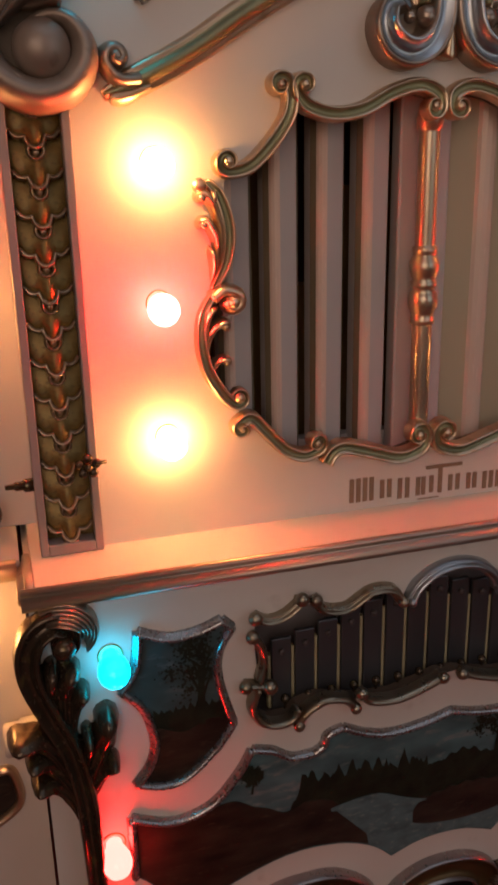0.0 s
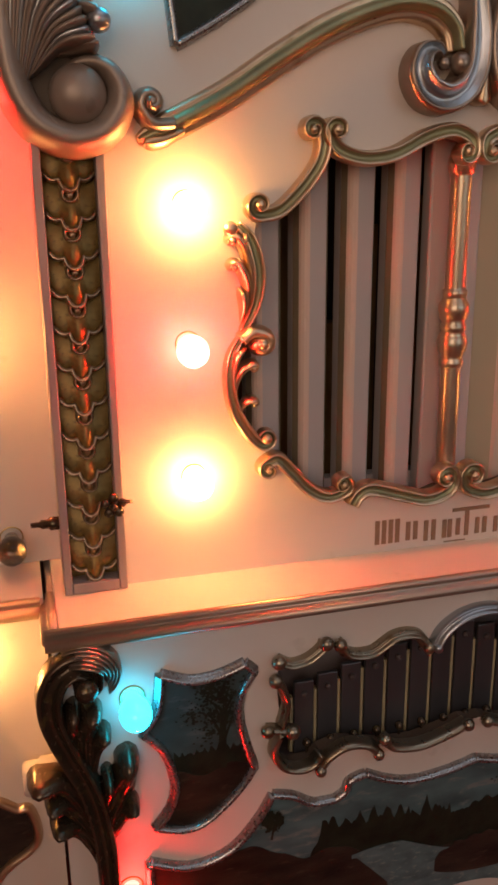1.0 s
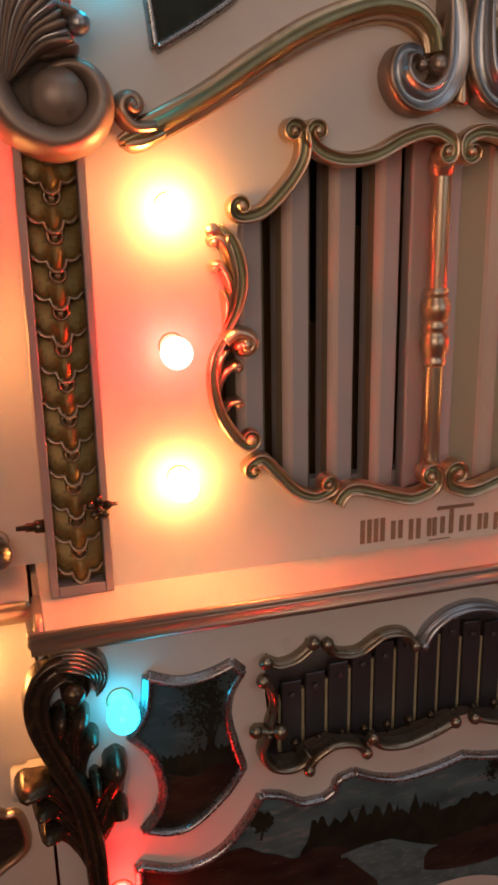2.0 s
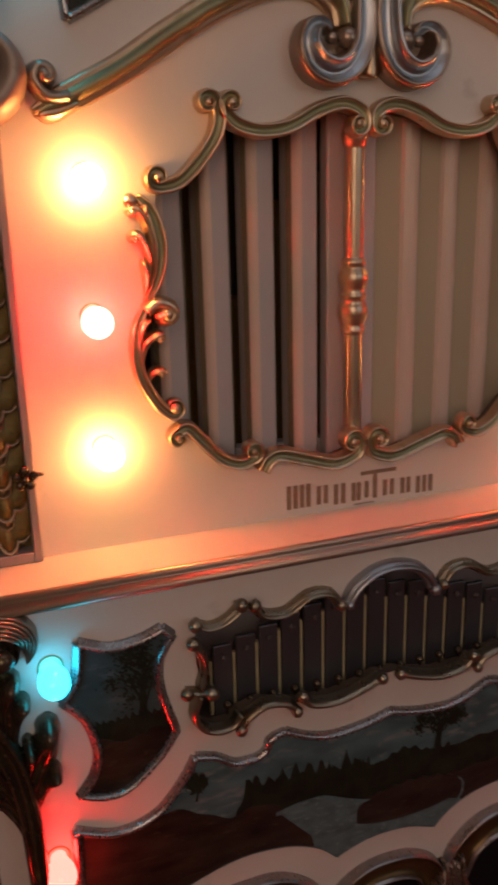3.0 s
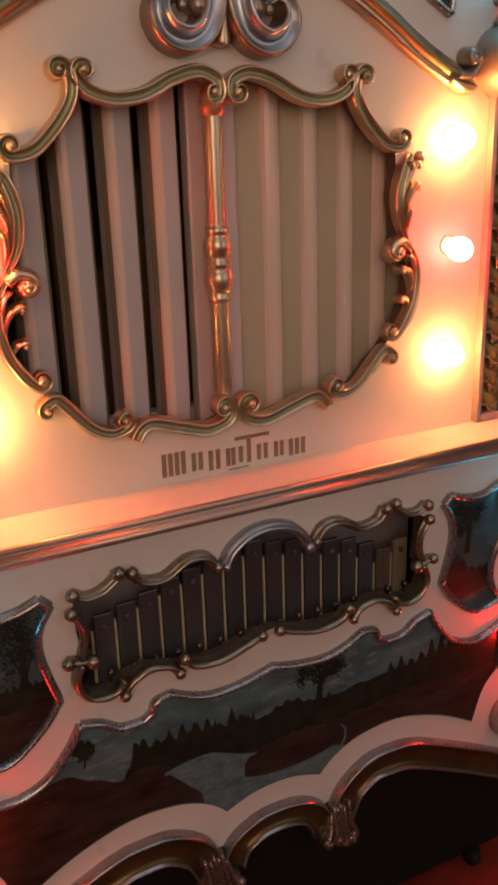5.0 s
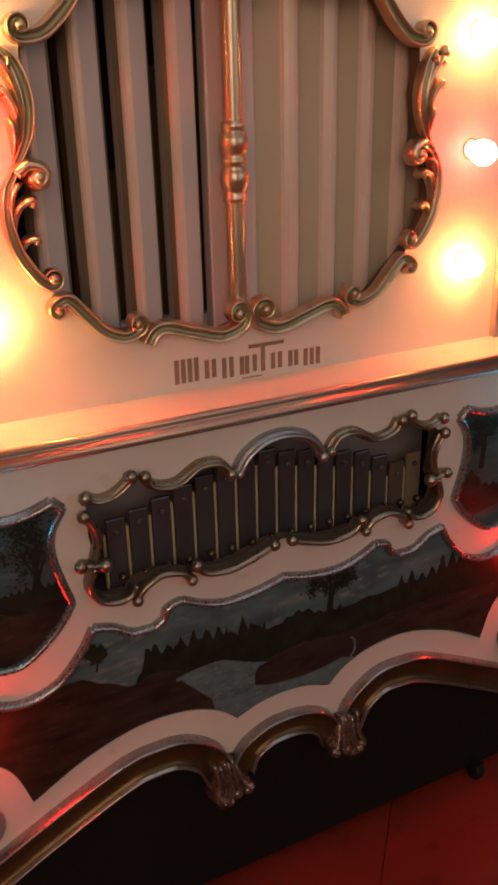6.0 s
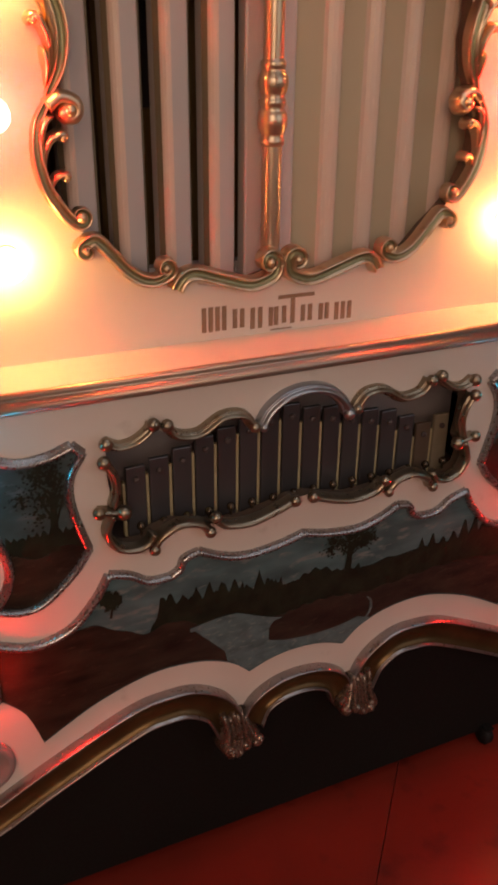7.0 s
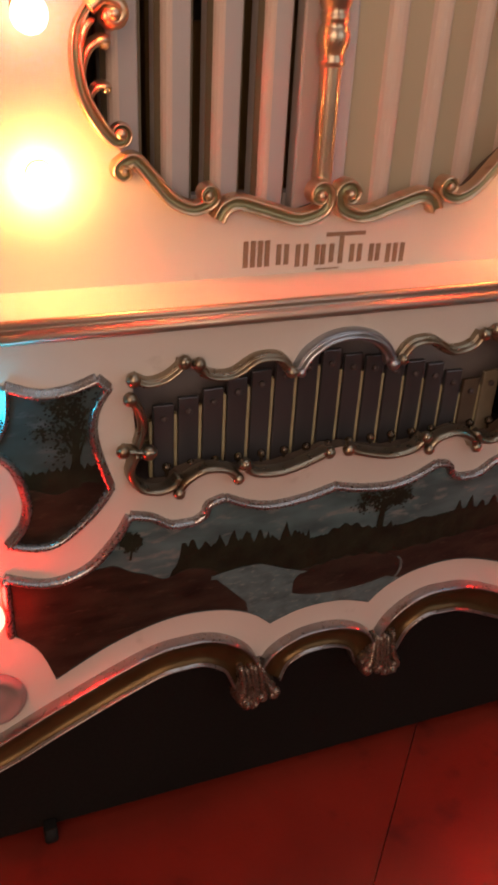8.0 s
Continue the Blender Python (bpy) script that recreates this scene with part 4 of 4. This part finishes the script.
# ---------------------------------------------------------------- glockenspiel in the lower board
bells = empty("glockenspiel", "glockenspiel of dark metal bars behind a carved frame", "glockenspiel")
BX = -0.006
part("case_back", boxed(BX - 0.31, BX + 0.31, LOW + 0.085, LOW + 0.095, 0.60, 0.83), CASE, bells, smooth=False)
part("case_floor", boxed(BX - 0.31, BX + 0.31, LOW + 0.021, LOW + 0.084, 0.60, 0.612), BOX, bells, smooth=False)
part("felt_rail", boxed(BX - 0.27, BX + 0.27, LOW + 0.060, LOW + 0.070, 0.640, 0.655), BAR_EDGE, bells, smooth=False)
NB = 16
for k in range(NB):
    x = BX - 0.2225 + 0.0317 * k
    z1 = (0.717, 0.724, 0.732, 0.742, 0.749, 0.757, 0.764, 0.767, 0.758, 0.753, 0.746, 0.738, 0.731, 0.717, 0.700, 0.709)[k]
    bm = boxed(x - 0.0130, x + 0.0130, LOW + 0.030, LOW + 0.037, 0.613, z1, bevel=0.0015)
    # k 14 is no tone bar: a dark strip added for the open gap
    b = part("bar", bm, LINING if k == 14 else BAR if k < 15 else END_WOOD, bells, "dark tone bar" if k == 0 else ("dull wooden end bar" if k == 15 else ""), smooth=False)
    bm = bmesh.new()
    turned(bm, (x, LOW + 0.0295, z1 - 0.018), ((-0.001, 0.0042), (0.003, 0.0042), (0.004, 0.003)), "Y", 10)
    turned(bm, (x, LOW + 0.0255, z1 - 0.018), ((0, 0.0016), (0.0012, 0.0014)), "Y", 8)
    part("screw", bm, BOX, b)
    part("spacer", boxed(x - 0.0178, x - 0.0140, LOW + 0.0330, LOW + 0.041, 0.616, z1 - 0.022), BAR_EDGE, b, smooth=False)
    bm = bmesh.new()
    ball(bm, x, LOW + 0.018, 0.637, 0.0062, 1, 8)
    turned(bm, (x, LOW + 0.018, 0.618), ((0, 0.002), (0.025, 0.002)), "Z", 6)
    part("hammer", bm, BRONZE, b)

bell_frame = part("frame", boxed(BX - 0.300, BX - 0.292, LOW + 0.021, LOW + 0.084, 0.612, 0.83), BOX, bells, "carved silver-gilt frame", smooth=False)


def knob_scroll(pts, w, h, k0, k1, mats=None):
    """A bead between two round knobs."""
    bm = bmesh.new()
    path = spline(pts, 7)
    sweep(bm, path, w, h, LOW, ROUND if path[0].y < 0.70 else REED)
    for p, k in ((path[0], k0), (path[-1], k1)):
        if k:
            ball(bm, p.x, LOW - h * 0.75, p.y, k, 1.0, 12)
    ob = part("scroll", bm, mats or DARK_GILT, bell_frame)
    return ob


def shift(q):
    return [p + Vector((BX, -0.004 if p.y > 0.705 else -0.012)) for p in q]


for s in (-1, 1):
    f = (lambda q: shift(flip(q))) if s > 0 else (lambda q: shift(q))
    knob_scroll(f(mm((-269, 780), (-252, 771), (-232, 774), (-214, 786), (-210, 795))), 0.0062, 0.017, 0.0090, 0.0088)
    knob_scroll(f(mm((-193, 791), (-180, 774), (-150, 770), (-118, 787), (-90, 785), (-76, 768))), 0.0068, 0.018, 0.0085, 0.0075)
    knob_scroll(f(mm((-273, 756), (-262, 738), (-258, 716), (-264, 700))), 0.0060, 0.017, 0.0088, 0)
    knob_scroll(f(mm((-283, 697), (-252, 691))), 0.0050, 0.016, 0.0085, 0.0100)
    knob_scroll(f(mm((-266, 690), (-274, 664), (-262, 641), (-240, 633), (-222, 638), (-214, 650))), 0.0062, 0.017, 0, 0)
    knob_scroll(f(mm((-215, 628), (-205, 643), (-180, 655), (-152, 650), (-138, 636))), 0.0068, 0.018, 0.0078, 0.0078)
    knob_scroll(f(mm((-130, 656), (-116, 640), (-80, 635), (-42, 644), (-14, 655))), 0.0068, 0.018, 0.0085, 0.0085)
knob_scroll(shift(mm((-64, 766), (-52, 786), (-26, 802), (6, 806), (36, 798), (56, 780), (62, 764))), 0.0078, 0.020, 0.006, 0.0085, SILVER)

# ---------------------------------------------------------------- gilt rail along the scalloped bottom edge
def sag(q):
    """The rail's eastern half has sunk a little."""
    return [Vector((p.x, p.y - 0.035 * max(0, p.x - 0.11))) for p in q]


rail = empty("scalloped_rail", "gilt rail with scroll feet along the scalloped edge", "rail")
for s in (-1, 1):
    f = (lambda q: flip(q)) if s > 0 else (lambda q: q)
    g = -s
    bm = bmesh.new()
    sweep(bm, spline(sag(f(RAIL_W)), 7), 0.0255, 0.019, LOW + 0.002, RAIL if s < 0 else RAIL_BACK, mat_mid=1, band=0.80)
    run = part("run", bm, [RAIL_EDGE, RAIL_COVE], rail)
    bm = bmesh.new()
    for a, m_, b in (((-117, 294), (-114, 264), (-120, 242)), ((-104, 296), (-103, 260), (-106, 238)), ((-93, 290), (-86, 264), (-76, 250)), ((-126, 300), (-123, 270), (-130, 250)), ((-110, 300), (-108, 262), (-113, 240)), ((-98, 300), (-95, 268), (-92, 248))):
        q = f(mm(a, m_, b))
        path, c = curl(spline(q, 6), 0.006, g if a[0] < -105 else -g, 0.9, 10)
        sweep(bm, path, taper(0.005, 0.0085, 0.45), taper(0.016, 0.036, 0.6), LOW, ROUND)
        ball(bm, c.x, LOW - 0.030, c.y, 0.0062, 1, 8)
    # rolled toes
    for px, pz, r in ((-121, 241, 0.0095), (-129, 250, 0.0058), (-107, 238, 0.0068), (-75, 251, 0.0075)):
        q = f(mm((px, pz)))[0]
        ball(bm, q.x, LOW - 0.029, q.y, r, 1, 12)
        ball(bm, q.x, LOW - 0.029 - 0.8 * r, q.y + 0.1 * r, 0.45 * r, 1, 8)
    part("scroll_foot", bm, [FOOT], rail, "carved leaf scroll foot")
bm = bmesh.new()
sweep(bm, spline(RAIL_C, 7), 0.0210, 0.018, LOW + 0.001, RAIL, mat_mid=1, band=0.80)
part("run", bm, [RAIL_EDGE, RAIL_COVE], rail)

# round bosses at the lower corners
for s in (-1, 1):
    bm = bmesh.new()
    turned(bm, (s * 0.470, LOW, 0.333), ((0, 0.043), (0.006, 0.044), (0.011, 0.040), (0.012, 0.034), (0.008, 0.030), (0.009, 0.015), (0.010, 0.001)), "Y", 40)
    boss = part("boss", bm, MAUVE, organ, "round mauve boss on the cream board")

# ---------------------------------------------------------------- acanthus brackets at the lower board's sides
for s in (-1, 1):
    f = (lambda q: flip(q)) if s > 0 else (lambda q: q)
    g = -s
    bracket = empty("acanthus_bracket", "dark bronze acanthus bracket below the ledge", "bracket", "acanthus brackets")
    bm = bmesh.new()
    path = spline(f(mm((-484, 440), (-486, 520), (-489, 585), (-500, 650), (-520, 702), (-535, 745), (-537, 777), (-527, 802), (-507, 814), (-490, 806), (-486, 792))), 7)
    path, c = curl(path, 0.012, -g, 0.7, 12, 0.5)
    sweep(bm, path, lambda q: 0.0120 + 0.003 * math.sin(q * math.pi) - 0.0070 * max(0, (q - 0.66) / 0.34), lambda q: 0.040 - 0.006 * q, LOW + 0.004, STRAP if s < 0 else STRAP_BACK)
    ball(bm, c.x, LOW - 0.030, c.y, 0.0135, 1, 16)
    part("stem", bm, [BRONZE], bracket)
    for k in range(6):
        r = 0.021 + 0.0038 * k
        arc = [Vector((-0.499 + r * math.cos(radians(v)), 0.797 + 0.92 * r * math.sin(radians(v)))) for v in range(150 - 6 * k, -30 - 4 * k, -12)]
        bm = bmesh.new()
        sweep(bm, spline(f(arc), 3), taper(0.0008, 0.0032, 0.55), taper(0.014, 0.036 - 0.003 * k, 0.5), LOW + 0.002, ROUND)
        part("crest", bm, PEWTER, bracket, "fluted silver crest" if k == 0 else "")
    for q, w, h in ((((-505, 640), (-511, 690), (-516, 730), (-511, 768)), 0.012, 0.030), (((-503, 640), (-503, 690), (-500, 735), (-488, 764)), 0.016, 0.036), (((-500, 640), (-496, 680), (-488, 712), (-478, 731)), 0.013, 0.032),
                    (((-489, 560), (-478, 610), (-462, 655), (-455, 698)), 0.018, 0.036), (((-490, 575), (-486, 620), (-481, 650), (-480, 676)), 0.009, 0.038), (((-486, 550), (-476, 590), (-462, 615), (-449, 630)), 0.013, 0.032),
                    (((-494, 570), (-510, 630), (-535, 670), (-569, 674)), 0.016, 0.036), (((-494, 560), (-510, 605), (-530, 638), (-552, 647)), 0.013, 0.033), (((-493, 530), (-506, 580), (-524, 606), (-548, 615)), 0.013, 0.032)):
        bm = bmesh.new()
        acanthus(bm, f(mm(*q)), w, LOW + 0.002, h, 0.013)
        part("leaf", bm, BRONZE, bracket)
    # cream scroll block and the wing's small picture behind
    bm = bmesh.new()
    turned(bm, (f(mm((-576, 0)))[0].x - (0.0 if s < 0 else 0.05), -0.022, 0.617), ((0, 0.018), (0.003, 0.021), (0.020, 0.021), (0.022, 0.024), (0.045, 0.024), (0.05, 0.020)), "X", 20)
    part("scroll_block", bm, CREAM, bracket, "cream rolled scroll block")
    wp = f(mm((-700, 590), (-640, 584), (-608, 572), (-589, 558), (-574, 555), (-566, 527), (-567, 505), (-580, 490), (-602, 476), (-620, 456), (-640, 420), (-700, 400)))
    wing_painting = part("wing_painting", plate(wp, WLOW - 0.002, WLOW), LAND, organ, "dark painted panel on the wing in a gilt bead", smooth=False)
    bm = bmesh.new()
    sweep(bm, spline(wp, 6), 0.006, 0.010, WLOW, ROUND)
    part("bead", bm, GILT, wing_painting)

# ---------------------------------------------------------------- bulbs
BULB_SIZE = 0.83
BULB_PROFILE = ((0.000, 0.0115), (0.010, 0.0125), (0.018, 0.0165), (0.028, 0.0205), (0.038, 0.0218), (0.047, 0.0205), (0.055, 0.0160), (0.060, 0.0090), (0.0622, 0.002))


def bulb_mesh():
    bm = turned(bmesh.new(), (0, 0, 0), [(a * BULB_SIZE, r * BULB_SIZE) for a, r in BULB_PROFILE], "Y", 20)
    bmesh.ops.rotate(bm, verts=bm.verts, cent=(0, 0, 0), matrix=Matrix.Rotation(radians(8), 3, "X"))
    return bm


BULB_DATA = {k: finish("glass", bulb_mesh(), GLOW[k]) for k in GLOW}
SOCKET_DATA = finish("socket", turned(bmesh.new(), (0, 0, 0), ((-0.004, 0.0150), (0.001, 0.0150), (0.0020, 0.0142), (0.001, 0.0134), (-0.002, 0.0130)), "Y", 24), BRASS)
NAMES = {"white": "lit warm white bulb in the cream board", "red": "lit red bulb in the cream board", "crimson": "lit deep red bulb on the lower board", "blue": "lit blue bulb on the lower board"}


def bulb(x, y, z, kind):
    ob = empty("light_bulb", NAMES[kind], "light bulb", kind + " bulbs", (x, y, z))
    for n, d in (("socket", SOCKET_DATA), ("glass", BULB_DATA[kind])):
        c = new(n, d)
        c.parent = ob
        if n == "glass":
            c.location = (0, 0.008 if kind == "white" else 0.003, 0)


for s in (-1, 1):
    e = 0.019 if s > 0 else 0.0
    bulb(s * 0.348 + e, UP, 1.292, "white")
    bulb(s * 0.350 + e, UP, 1.138, "red")
    bulb(s * 0.348 + e, UP, 0.979, "white")
    bulb(s * 0.446, LOW, 0.754, "blue")
    bulb(s * 0.460, LOW, 0.493, "crimson")
    bulb(s * 0.400, UP, 1.530, "blue")
    bulb(s * 0.615, WUP, 1.150, "white")
    bulb(s * 0.655, WUP, 1.375, "red")
    bulb(s * 0.632, WLOW, 0.785, "white")
# an unlit bulb on the west wing
ob = empty("light_bulb", "unlit clear bulb on the wing board", "light bulb", "", (-0.566, WUP, 0.886))
for n, d in (("socket", SOCKET_DATA), ("glass", finish("glass", bulb_mesh(), CLEAR))):
    c = new(n, d)
    c.parent = ob
    if n == "glass":
        c.location = (0, -0.004, 0)
